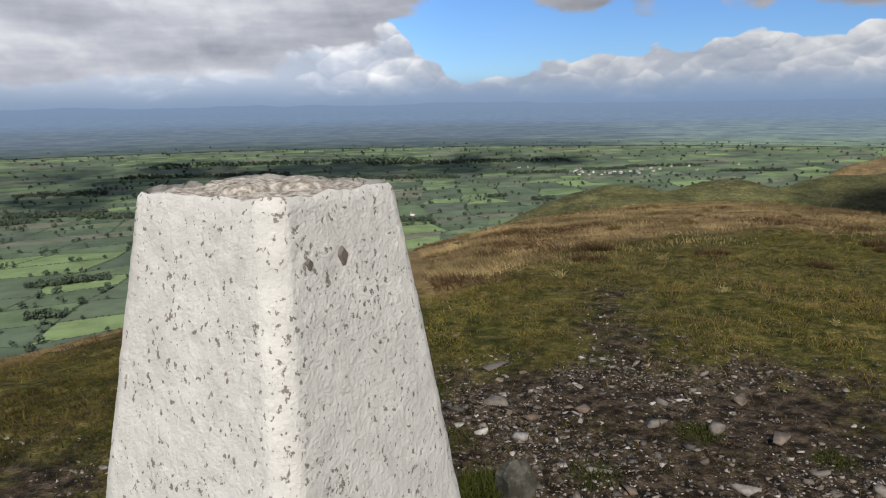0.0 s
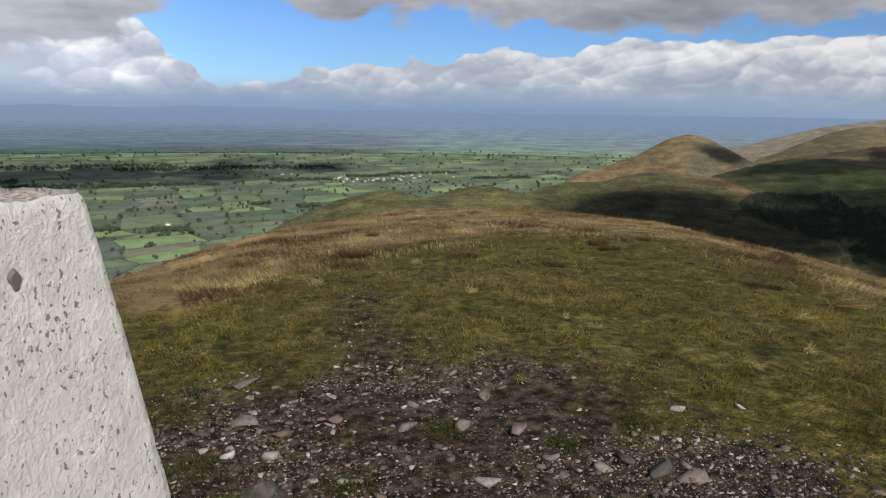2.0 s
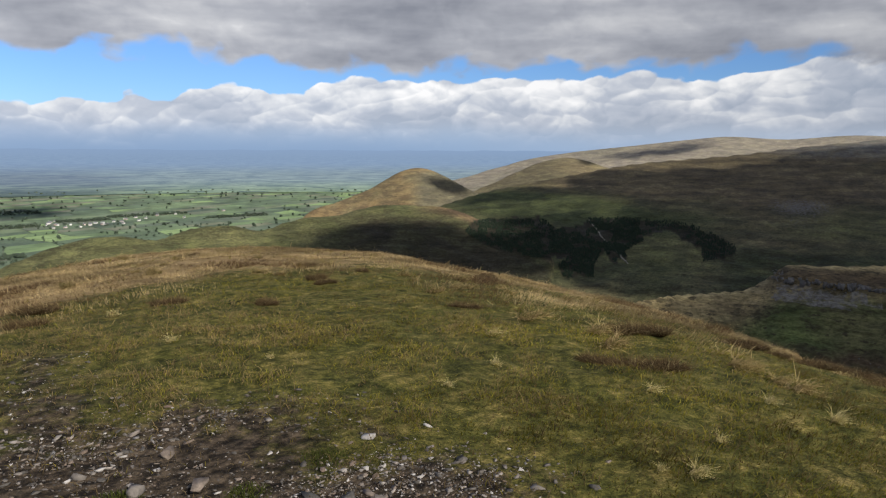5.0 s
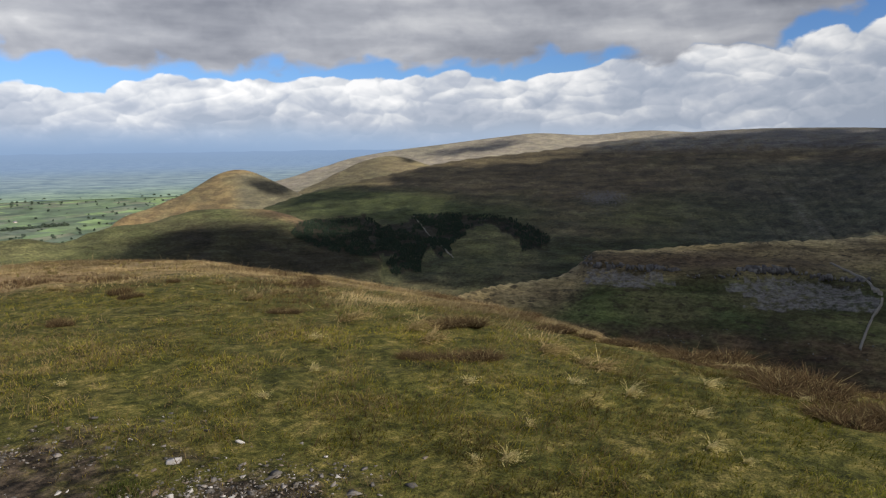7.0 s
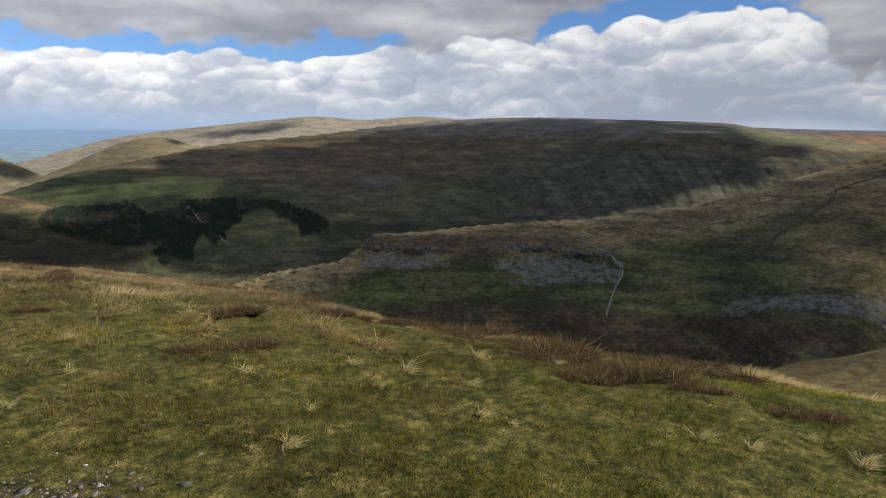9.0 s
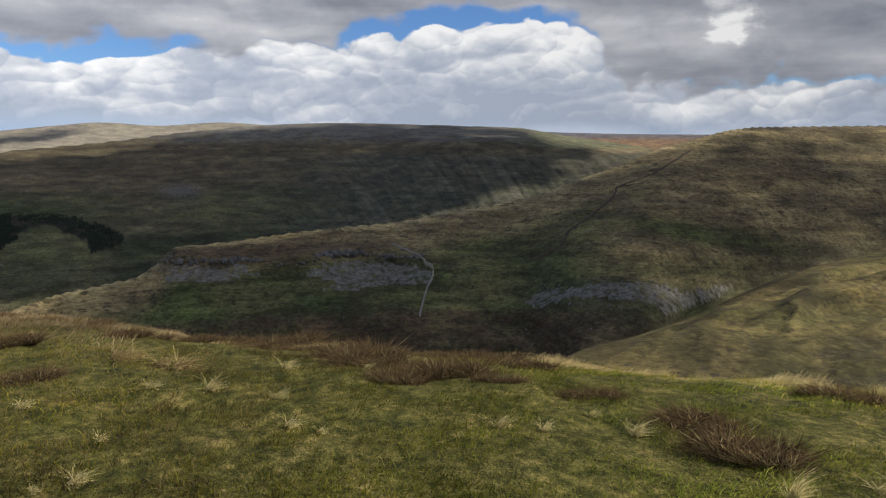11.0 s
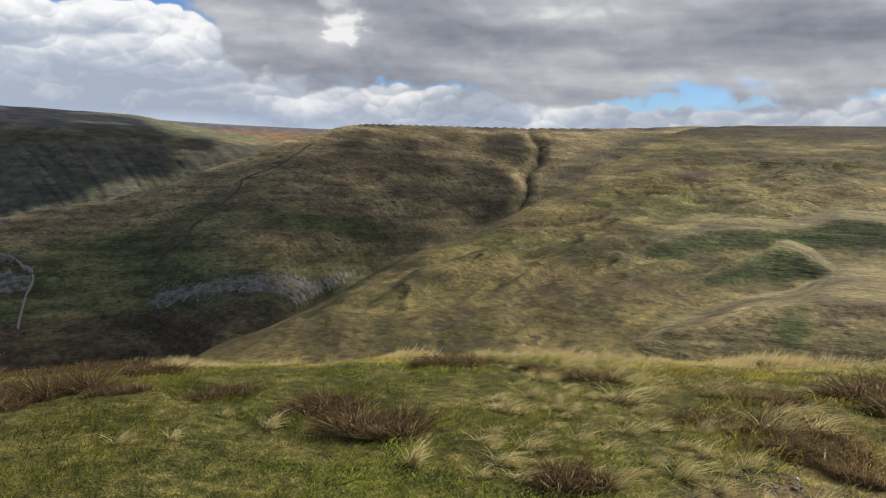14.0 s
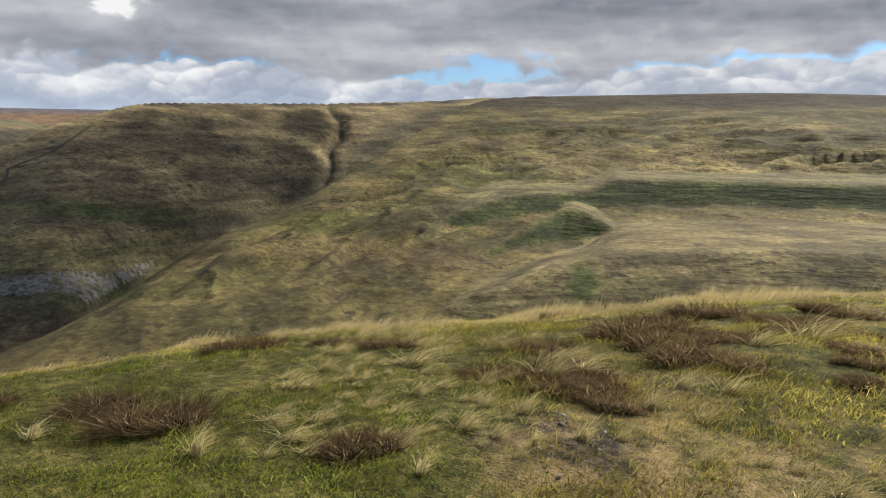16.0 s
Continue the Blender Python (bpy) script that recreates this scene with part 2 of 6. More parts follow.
LOBE_NEAR = [(128, -17, 330), (133, -14.4, 340), (136, -13.4, 350), (138.7, -12.2, 365), (142.2, -11.2, 380), (147.3, -10.5, 400), (153, -9.9, 420), (163, -9.3, 440), (180, -9, 450), (190, -14, 450)]
SCAR_HILL = [(50, -13.0, 520), (53.6, -11.7, 560), (57, -10.8, 600), (60.8, -10.25, 630), (62.7, -9.85, 645), (64.2, -8.8, 660), (65.0, -8.1, 670), (68.9, -7.75, 690), (73.2, -7.3, 720), (77.6, -6.9, 750),
             (82.1, -6.55, 780), (86.6, -5.8, 810), (93.3, -4.4, 870), (97, -3.0, 930), (99.8, -2.0, 980), (102.2, -0.85, 1030), (104.6, -0.2, 1080), (107.4, 0.55, 1150), (109, 0.75, 1190),
             (119, 0.8, 1400), (126.8, 0.95, 1550), (131, 1.1, 1600), (135, 1.25, 1600), (140, 0, 1600)]
PLATEAU = [(38, -4.6, 2250), (42, -3.3, 2350), (49, -1.8, 2500), (53.4, -0.95, 2600), (61.5, -0.1, 2750), (66.9, 0.6, 2850), (71.1, 1.0, 2900), (77.5, 1.25, 2900), (82.5, 1.15, 2900),
           (88.7, 0.92, 2950), (91.8, 0.8, 2980), (95.4, 0.2, 3000), (99.7, -0.45, 3000), (102, -0.8, 3000), (108, -2.4, 3000)]
FOOTHILLS = [(4, -9.6, 1480), (8.2, -7.6, 1520), (12.9, -6.2, 1550), (15, -6.1, 1560), (17.3, -6.5, 1570), (20, -5.75, 1650), (22.9, -5.6, 1680), (25.1, -6.05, 1680), (26.8, -5.5, 1700),
             (28.6, -5.1, 1720), (30.5, -5.0, 1720), (34, -4.2, 1750), (37.5, -4.15, 1760), (39.5, -4.3, 1760), (41.6, -5.0, 1750), (43.8, -5.9, 1700), (48, -8, 1600)]
PIKE = [(26.5, -6.8, 2680), (28.1, -5.2, 2700), (28.9, -4.6, 2710), (29.8, -4.25, 2720), (32.8, -3.2, 2750), (35, -2.05, 2770), (36.3, -1.4, 2780), (37.3, -1.2, 2780), (38.5, -1.4, 2780), (39.4, -1.8, 2780), (41.6, -2.95, 2780), (45, -4.5, 2750)]
PIKE_BEHIND = [(38, -4.6, 3150), (40.3, -3.7, 3200), (43.7, -2.2, 3250), (46.9, -0.8, 3300), (49.3, -0.4, 3300), (50.5, -0.6, 3300), (52, -1.1, 3300), (58, -2.2, 3300)]
FAR_FELL = [(30, -4.4, 3900), (36, -3.2, 3900), (41.9, -1.7, 3950), (45.7, -0.6, 4000), (49.2, 0.0, 4000), (53.6, 0.5, 4000), (58.1, 1.0, 4000), (60.3, 1.2, 4000), (64.7, 1.0, 4000), (69, 1.25, 4000), (73, 1.0, 4000), (80, 0.6, 4000), (86, -1, 4000)]
MOOR_BEHIND = [(84, 0.2, 4000), (91, 0.6, 4000), (95.4, 0.42, 4000), (100, 0.3, 4000), (107, 0.2, 4000), (112, 0.1, 4000), (118, -1, 4000)]

# the low limestone cliff along the face of the scar hill
SCAR_CLIFF = [(60, -9.0), (65, -9.25), (67.5, -9.6), (72, -10.25), (76.3, -9.85), (79, -9.5), (82.6, -9.95), (85, -10.4), (90, -10.6)]


def hill(a, r, crest, foot_r, foot_deg, bend, back, front=None, rough=0.0):
    """Height of a hill at bearing a and distance r; bend: how its slope bows, a power or a function of 0..1; rough: lumps that leave the crest as it is."""
    rc, ec = along(a, crest, 2), along(a, crest, 1)
    beyond = np.maximum(crest[0][0] - a, 0) + np.maximum(a - crest[-1][0], 0)
    zc = EYE + rc * np.tan(np.radians(np.clip(ec, -60, 20)))
    if front is None:
        zf = EYE + foot_r * np.tan(np.radians(foot_deg))
        u = (r - foot_r) / np.maximum(rc - foot_r, 5)
        bow = bend(np.clip(u, 0, 1)) if callable(bend) else np.abs(u) ** bend
        z = np.where(u > 0, zf + (zc - zf) * bow, zf + 0.3 * (r - foot_r))
    else:
        z = zc - front * (rc - r)
    z = np.where(r > rc, zc - back * (r - rc), z) - 70 * beyond
    return z + rough * np.clip((rc - r) / (0.07 * rc), 0, 1)


VALE = 330.0


def true_distance(r):
    """The last kilometres draw together: what lies at r stands for land this far away."""
    return np.where(r > 2500, 6.0e6 / np.maximum(4900 - r, 20), r)


def gully_bearing(r):
    """The bearing of the steep gully in the scar hill, which winds a little."""
    return np.interp(r, [900, 960, 1060, 1160, 1230, 1330, 1420], [120.6, 120.9, 121.55, 121.8, 122.45, 122.5, 121.8]) + 0.1 * np.sin(r / 21)


def layers_of(a, r):
    """The heights of the summit, the hills and the vale floor at bearing a and distance r, one array each."""
    x, y = r * np.sin(np.radians(a)), r * np.cos(np.radians(a))
    m = np.tan(np.radians(along(a, BROW, 1)))
    r0 = 2.5
    rt = np.maximum(2 * EYE / m - r0, r0 + 1.5)
    k = m / (2 * (rt - r0))
    q = np.maximum(r - r0, 0)
    ql = 0.5 / (2 * k)
    z = np.where(q < ql, -k * q * q, -k * ql * ql - 0.5 * (q - ql))
    z = z + 0.05 * fbm(x * 0.9, y * 0.9, 3, 5) * step01(r, 1.2, 4.0) + 0.055 * fbm(x * 4.5, y * 4.5, 3, 9) * step01(r, 2.2, 4.5)
    grain = fbm(x / 45, y / 45, 4, 21) + 0.5 * fbm(x / 12, y / 12, 3, 33)
    swell = grain * np.minimum(r * 0.012, 14)
    folds = (0.35 - np.abs(fbm(a * 0.13 + r * 0.004, r / 34, 3, 47)) * 2) * np.minimum(r * 0.008, 5)
    ridges = (0.3 - np.abs(fbm(a * 0.10 + r * 0.003, (r - 15 * (a - 130)) / 80, 3, 48)) * 2) * np.minimum(r * 0.016, 12)
    fell = hill(a, r, FELL_EAST, 280, -18.8, 2.3, 0.6 - 0.5 * step01(a, 122.5, 126.5), None, (swell * 0.5 + folds * 1.0 + ridges * 2.7 * (1 - 0.75 * step01(a, 129, 135) * step01(r, 900, 700))) * step01(r, 250, 450) * step01(r / along(a, FELL_EAST, 2), 0.97, 0.75))
    bank = hill(a, r, BANK, 0, 0, 1, 0.02, 0.5, 0.2 * swell)
    lobe = hill(a, r, LOBE, 0, 0, 1, 0.06 + 0.10 * step01(a, 141, 139), 0.55, 0.2 * swell)
    lobe_near = hill(a, r, LOBE_NEAR, 0, 0, 1, 0.055 + 0.065 * step01(a, 145, 141), 0.38, 0.15 * swell + 0.4 * folds)
    # the foot of the scar hill lies in the beck, out of sight behind the brow and the east fell
    b = np.clip(a, 90, 123)
    rf = 500 + (along(b, FELL_EAST, 2) * 1.05 - 500) * step01(a, 90, 106)
    df = -17.6 + (along(b, FELL_EAST, 1) - 2.0 + 17.6) * step01(a, 88, 106)
    scar = hill(a, r, SCAR_HILL, rf, df, 0.72, 0.6, None, (swell * 0.35 + folds * 0.9) * step01(r, 500, 640))
    # a low cliff in the limestone
    cliff = along(a, SCAR_CLIFF, 1)
    deg = np.degrees(np.arctan2(scar - EYE, r))
    scar = scar + 5.0 * step01(deg, cliff - 0.1, cliff + 0.05) * step01(deg, cliff + 1.7, cliff + 0.5) * step01(a, 64.5, 66) * step01(a, 86, 84.5) * (r > 500)
    ag = gully_bearing(r)
    side = np.abs(a - ag) / np.where(a > ag, 1.0, 1.35)
    scar = scar - (14 * np.maximum(1 - side / 0.95, 0) ** 1.3 + 2 * np.exp(-side / 0.12)) * step01(r, 880, 1000) * step01(r, 1480, 1340)
    # plateau: a gentle top slope, an edge, and a long steep side cut by rills
    edge = step01(a, 78, 88)
    bow = lambda u: (1 - edge) * u ** 1.12 + edge * np.where(u < 0.63, u * 1.33, 0.838 + (u - 0.63) * 0.438)
    top = hill(a, r, PLATEAU, 1450, -10.6, bow, 0.4, None, swell * (1 - 0.6 * edge))
    rill = np.abs(fbm(a * 1.5 + r * 0.010, r * 0.0012, 4, 41)) * 2
    top = top - 6 * (1 - np.minimum(rill * 3.2, 1)) * step01(a, 66, 80) * step01(a, 103, 98) * step01(r, 1500, 1750) * step01(r, 2420, 2200)
    foothills = hill(a, r, FOOTHILLS, 0, 0, 1, 0.3, 0.30, swell * 1.1)
    pike = hill(a, r, PIKE, 0, 0, 1, 0.35, 0.36, swell * 0.12)
    second = hill(a, r, PIKE_BEHIND, 0, 0, 1, 0.3, 0.25, swell * 0.5)
    far_fell = hill(a, r, FAR_FELL, 3000, np.interp(a, [30, 37, 52], [-8.0, -6.2, -3.6]), 1.1, 0.3, None, swell * 0.6)
    moor = hill(a, r, MOOR_BEHIND, 0, 0, 1, 0.3, 0.3)
    vale = EYE - VALE * r / true_distance(r) + 2.0 * fbm(x / 300, y / 300, 2, 3) * step01(r, 2500, 1500)
    return [z, fell, bank, lobe, lobe_near, scar, top, foothills, pike, second, far_fell, moor, vale]


def height(a, r):
    """Height of the ground, metres, at bearing a (degrees) and distance r from the hub."""
    return np.maximum.reduce(layers_of(np.asarray(a, float), np.asarray(r, float)))


def at(a, r):
    return HUB[0] + r * np.sin(np.radians(a)), HUB[1] + r * np.cos(np.radians(a))


def polar(x, y):
    dx, dy = np.asarray(x) - HUB[0], np.asarray(y) - HUB[1]
    a = np.degrees(np.arctan2(dx, dy))
    return np.where(a < -60, a + 360, a), np.hypot(dx, dy)


def ground_z(x, y):
    return height(*polar(x, y))


REACH = np.concatenate([np.linspace(0.6, 14, 500), np.geomspace(14.05, 4850, 1800)])


_columns = {}


def sighted_many(bearings, degs):
    """Distances at which lines from the summit eye, degs above the level, first meet the land."""
    out = np.zeros(len(bearings))
    keys = np.round(np.asarray(bearings) / 0.1).astype(int)
    for k in np.unique(keys):
        if k not in _columns:
            h = height(np.full_like(REACH, k * 0.1), REACH)
            _columns[k] = np.maximum.accumulate(np.degrees(np.arctan2(h - EYE, REACH)))
        sel = keys == k
        out[sel] = REACH[np.minimum(np.searchsorted(_columns[k], np.asarray(degs)[sel]), len(REACH) - 1)]
    return out


# ---------------------------------------------------------------- materials
def material(name, build, rough=0.9):
    m = bpy.data.materials.new(name)
    m.use_nodes = True
    n = Nodes(m.node_tree)
    out = n.tree.nodes.new("ShaderNodeOutputMaterial")
    shader = n.tree.nodes.new("ShaderNodeBsdfPrincipled")
    shader.inputs["Roughness"].default_value = rough
    shader.inputs["Specular IOR Level"].default_value = 0.25
    n.tree.links.new(shader.outputs[0], out.inputs[0])
    n.shader, n.out = shader, out
    build(n)
    return m


def place(n):
    return n.tree.nodes.new("ShaderNodeNewGeometry").outputs["Position"]


def bump(n, h, strength, distance, normal=None):
    b = n.add("ShaderNodeBump", Height=h, Strength=strength, Distance=distance)
    if normal is not None:
        n.set(b.inputs["Normal"], normal)
    return b.outputs[0]


def attribute(n, name):
    t = n.tree.nodes.new("ShaderNodeAttribute")
    t.attribute_name = name
    return n.add("ShaderNodeSeparateColor", Color=t.outputs["Color"]).outputs


def ground_look(n):
    p = place(n)
    bare, straw, summit = attribute(n, "cover")
    rock, tilth, contour = attribute(n, "cover_far")
    land = n.tree.nodes.new("ShaderNodeAttribute")
    land.attribute_name = "land"
    n50 = n.noise(p, 0.018, 5.0, 0.6)
    n7 = n.noise(p, 0.13, 6.0, 0.62)
    n1 = n.noise(p, 1.3, 5.0, 0.6)
    nf = n.noise(p, 14.0, 5.0, 0.65)
    nff = n.noise(p, 70.0, 3.0, 0.6)
    away = n.math("SUBTRACT", 1.0, n.math("MAXIMUM", tilth, summit))
    # sheep terraces and grass of different kinds along the slopes
    bands = n.noise(n.vmath("MULTIPLY", p, (0.016, 0.016, 0.08)), 1.0, 4.0, 0.6)
    near = land.outputs["Alpha"]
    tone = n.math("MULTIPLY", n.smooth(bands, 0.36, 0.66, 0.70, 1.32), n.smooth(n7, 0.3, 0.7, 0.78, 1.24))
    tone = n.math("MULTIPLY", tone, n.smooth(n50, 0.3, 0.7, 0.85, 1.15))
    tone = n.math("ADD", 1.0, n.math("MULTIPLY", n.math("SUBTRACT", tone, 1.0), n.smooth(near, 0.1, 0.8, 0.5, 1.0)))
    col = n.mix(1.0, land.outputs["Color"], n.vec(tone, tone, n.math("MULTIPLY", tone, n.smooth(bands, 0.36, 0.66, 1.06, 0.94))), "MULTIPLY")
    flatp = n.add("ShaderNodeSeparateXYZ", Vector=p).outputs
    ledge = n.noise(n.vec(n.math("MULTIPLY", flatp[0], 0.011), n.math("MULTIPLY", flatp[1], 0.011), contour), 1.0, 3.0, 0.55)
    lv = n.math("MULTIPLY", n.smooth(ledge, 0.52, 0.60, 1.0, 0.78), n.smooth(ledge, 0.46, 0.38, 1.0, 1.2))
    lv = n.math("ADD", 1.0, n.math("MULTIPLY", n.math("SUBTRACT", lv, 1.0), near))
    col = n.mix(1.0, col, n.vec(lv, lv, lv), "MULTIPLY")
    # rushes, peat hags and sheep-bitten lawns that fleck the hillsides
    fleck = n.noise(n.vmath("MULTIPLY", p, (0.04, 0.04, 0.11)), 1.0, 5.0, 0.64)
    col = n.mix(n.math("MULTIPLY", n.smooth(fleck, 0.57, 0.62, 0.0, 0.62), near), col, (0.036, 0.031, 0.018))
    hag = n.noise(n.vmath("MULTIPLY", p, (0.10, 0.10, 0.28)), 1.0, 5.0, 0.65)
    col = n.mix(n.math("MULTIPLY", n.smooth(hag, 0.605, 0.63, 0.0, 0.8), near), col, (0.030, 0.025, 0.016))
    col = n.mix(n.math("MULTIPLY", n.smooth(fleck, 0.44, 0.34, 0.0, 0.35), near), col, n.mix(1.0, col, (1.9, 1.8, 1.65), "MULTIPLY"))
    # thatch and soil on the summit, toned dark as the shade between the blades
    mid = n.noise(p, 4.0, 4.0, 0.6)
    thatch = n.ramp(n.math("ADD", n.math("MULTIPLY", mid, 0.4), n.math("ADD", n.math("MULTIPLY", nf, 0.4), n.math("MULTIPLY", nff, 0.2))), [(0.36, (0.014, 0.016, 0.003)), (0.46, (0.044, 0.046, 0.010)), (0.55, (0.090, 0.080, 0.021)), (0.64, (0.18, 0.14, 0.050))])
    thatch = n.mix(n.smooth(n.math("ADD", straw, n.math("SUBTRACT", mid, 0.5)), 0.25, 0.7), thatch, n.mix(n1, (0.10, 0.064, 0.030), (0.33, 0.24, 0.115)))
    col = n.mix(summit, col, thatch)
    # worn earth and stone chippings
    b = n.smooth(n.math("ADD", bare, n.math("ADD", n.math("MULTIPLY", n.math("SUBTRACT", n.noise(p, 5.0, 6.0, 0.7), 0.5), 1.6), n.math("MULTIPLY", n.math("SUBTRACT", n1, 0.5), 1.2))), 0.35, 0.8)
    earth = n.mix(n.smooth(nf, 0.35, 0.7), (0.013, 0.010, 0.007), (0.082, 0.062, 0.042))
    col = n.mix(b, col, earth)
    # limestone and scree
    rk = n.smooth(n.math("ADD", rock, n.math("MULTIPLY", n.math("SUBTRACT", n.noise(n.vmath("MULTIPLY", p, (1.0, 1.0, 0.35)), 0.16, 7.0, 0.72), 0.5), 2.2)), 0.55, 1.0)
    stone = n.mix(n.noise(p, 0.35, 6.0, 0.75), (0.075, 0.070, 0.064), (0.20, 0.19, 0.175))
    crack = n.noise(n.vmath("MULTIPLY", p, (0.22, 0.22, 0.03)), 1.0, 6.0, 0.75)
    stone = n.mix(n.smooth(crack, 0.55, 0.66, 0.0, 0.8), stone, (0.055, 0.052, 0.038))
    col = n.mix(n.math("MULTIPLY", rk, 0.85), col, stone)
    # meadow ground of the vale, its green blued in place of haze
    mead = n.mix(n.noise(p, 0.006, 4.0, 0.6), (0.080, 0.105, 0.075), (0.12, 0.15, 0.098))
    col = n.mix(tilth, col, mead)
    fine = n.math("ADD", n.math("MULTIPLY", nf, 0.55), n.math("MULTIPLY", nff, 0.45))
    grit = n.noise(n.vmath("MULTIPLY", p, (0.25, 0.25, 0.5)), 1.0, 6.0, 0.75)
    gv = n.math("ADD", 1.0, n.math("MULTIPLY", n.math("SUBTRACT", n.smooth(grit, 0.34, 0.66, 0.62, 1.38), 1.0), n.math("MULTIPLY", away, near)))
    col = n.mix(1.0, col, n.vec(gv, gv, gv), "MULTIPLY")
    val = n.math("ADD", n.smooth(fine, 0.3, 0.7, 0.55, 1.4), n.math("MULTIPLY", n.math("SUBTRACT", n1, 0.5), 0.9))
    val = n.math("ADD", n.math("MULTIPLY", val, summit), n.math("SUBTRACT", 1.0, summit))
    col = n.mix(1.0, col, n.vec(val, val, val), "MULTIPLY")
    n.set(n.shader.inputs["Base Color"], col)
    n.shader.inputs["Specular IOR Level"].default_value = 0.1
    nb = bump(n, n.noise(n.vmath("MULTIPLY", p, (0.02, 0.02, 0.16)), 1.0, 5.0, 0.6), n.math("MULTIPLY", away, 0.6), 6.0, bump(n, fine, 0.8, 0.05))
    n.set(n.shader.inputs["Normal"], bump(n, n7, 0.4, 1.3, nb))


GROUND = material("hill_ground", ground_look, 0.95)


def paint_look(n):
    t = n.tree.nodes.new("ShaderNodeTexCoord").outputs["Object"]
    coarse = n.noise(t, 9.0, 4.0, 0.6)
    peel = n.noise(t, 75.0, 3.0, 0.6)
    spots = n.noise(n.vmath("MULTIPLY", t, (1.0, 1.0, 0.85)), 78.0, 4.0, 0.6)
    lim = n.smooth(coarse, 0.3, 0.72, 0.665, 0.575)
    chip = n.smooth(n.math("SUBTRACT", spots, lim), 0.0, 0.012)
    chip2 = n.smooth(n.math("SUBTRACT", n.noise(t, 34.0, 5.0, 0.62), n.smooth(coarse, 0.3, 0.7, 0.72, 0.665)), 0.0, 0.008)
    chip = n.math("MAXIMUM", chip, chip2)
    white = n.mix(n.smooth(n.noise(t, 16.0, 5.0, 0.65), 0.3, 0.75), (0.45, 0.45, 0.442), (0.57, 0.57, 0.558))
    white = n.mix(n.math("MULTIPLY", n.smooth(n.noise(n.vmath("MULTIPLY", t, (7.0, 7.0, 1.6)), 1.0, 4.0, 0.6), 0.56, 0.78), 0.35), white, (0.50, 0.49, 0.46))
    under = n.mix(peel, (0.13, 0.112, 0.10), (0.27, 0.245, 0.225))
    n.set(n.shader.inputs["Base Color"], n.mix(chip, white, under))
    n.shader.inputs["Roughness"].default_value = 0.75
    h = n.math("SUBTRACT", n.math("ADD", n.math("MULTIPLY", n.noise(t, 38.0, 6.0, 0.62), 1.0), n.math("MULTIPLY", n.noise(t, 150.0, 3.0, 0.6), 0.3)), n.math("MULTIPLY", chip, 0.25))
    n.set(n.shader.inputs["Normal"], bump(n, h, 0.9, 0.007))


def concrete_look(n):
    t = n.tree.nodes.new("ShaderNodeTexCoord").outputs["Object"]
    g = n.noise(t, 60.0, 6.0, 0.7)
    col = n.ramp(g, [(0.36, (0.12, 0.10, 0.08)), (0.50, (0.32, 0.29, 0.25)), (0.68, (0.60, 0.58, 0.54))])
    n.set(n.shader.inputs["Base Color"], col)
    n.set(n.shader.inputs["Normal"], bump(n, n.noise(t, 120.0, 4.0, 0.7), 0.8, 0.004))


def socket_shade_look(n):
    t = n.tree.nodes.new("ShaderNodeTexCoord").outputs["Object"]
    n.set(n.shader.inputs["Base Color"], n.mix(n.noise(t, 200.0), (0.07, 0.062, 0.056), (0.17, 0.15, 0.14)))


PAINT = material("worn_white_paint", paint_look)
CONCRETE = material("crumbled_concrete", concrete_look)
SOCKET_SHADE = material("socket_shade", socket_shade_look)


# ---------------------------------------------------------------- building helpers
def mesh_of(name, verts, faces, mat, smooth=False):
    """A mesh from arrays; faces: one array (n, 3) or (n, 4)."""
    verts, faces = np.asarray(verts, np.float32), np.asarray(faces, np.int32)
    me = bpy.data.meshes.new(name)
    k = faces.shape[1]
    me.vertices.add(len(verts))
    me.vertices.foreach_set("co", verts.ravel())
    me.loops.add(faces.size)
    me.loops.foreach_set("vertex_index", faces.ravel())
    me.polygons.add(len(faces))
    me.polygons.foreach_set("loop_start", np.arange(0, faces.size, k, dtype=np.int32))
    if smooth:
        me.polygons.foreach_set("use_smooth", np.ones(len(faces), bool))
    me.materials.append(mat)
    me.update(calc_edges=True)
    me.validate()
    return me


def part(name, data, material_used, parent, label=""):
    """One mesh object under a thing or a part; data: a bmesh or a mesh."""
    if isinstance(data, bmesh.types.BMesh):
        me = bpy.data.meshes.new(name)
        data.to_mesh(me)
        data.free()
        me.materials.append(material_used)
    else:
        me = data
    ob = new(name, me)
    ob.parent = parent
    return tagged(ob, label)


def colour_layer(me, name, rgb):
    at_ = me.attributes.new(name, "FLOAT_COLOR", "POINT")
    full = np.ones((len(rgb), 4), np.float32)
    full[:, : rgb.shape[1]] = rgb
    at_.data.foreach_set("color", full.ravel())


# ---------------------------------------------------------------- ground
def oval(a, e, a0, e0, wa, we, tilt=0.0):
    """1 in the middle of an oval patch of hillside, 0 outside."""
    c, s = math.cos(radians(tilt)), math.sin(radians(tilt))
    u = ((a - a0) * c + (e - e0) * s) / wa
    v = (-(a - a0) * s + (e - e0) * c) / we
    return np.clip(1.35 - 0.85 * np.sqrt(u * u + v * v), 0, 1)


def inside(a, e, corners):
    """Is (a, e) inside the outline?"""
    hit = np.zeros(len(a), bool)
    for (x0, y0), (x1, y1) in zip(corners, corners[1:] + corners[:1]):
        cross = (y0 > e) != (y1 > e)
        hit ^= cross & (a < (x1 - x0) * (e - y0) / ((y1 - y0) if y1 != y0 else 1e-9) + x0)
    return hit


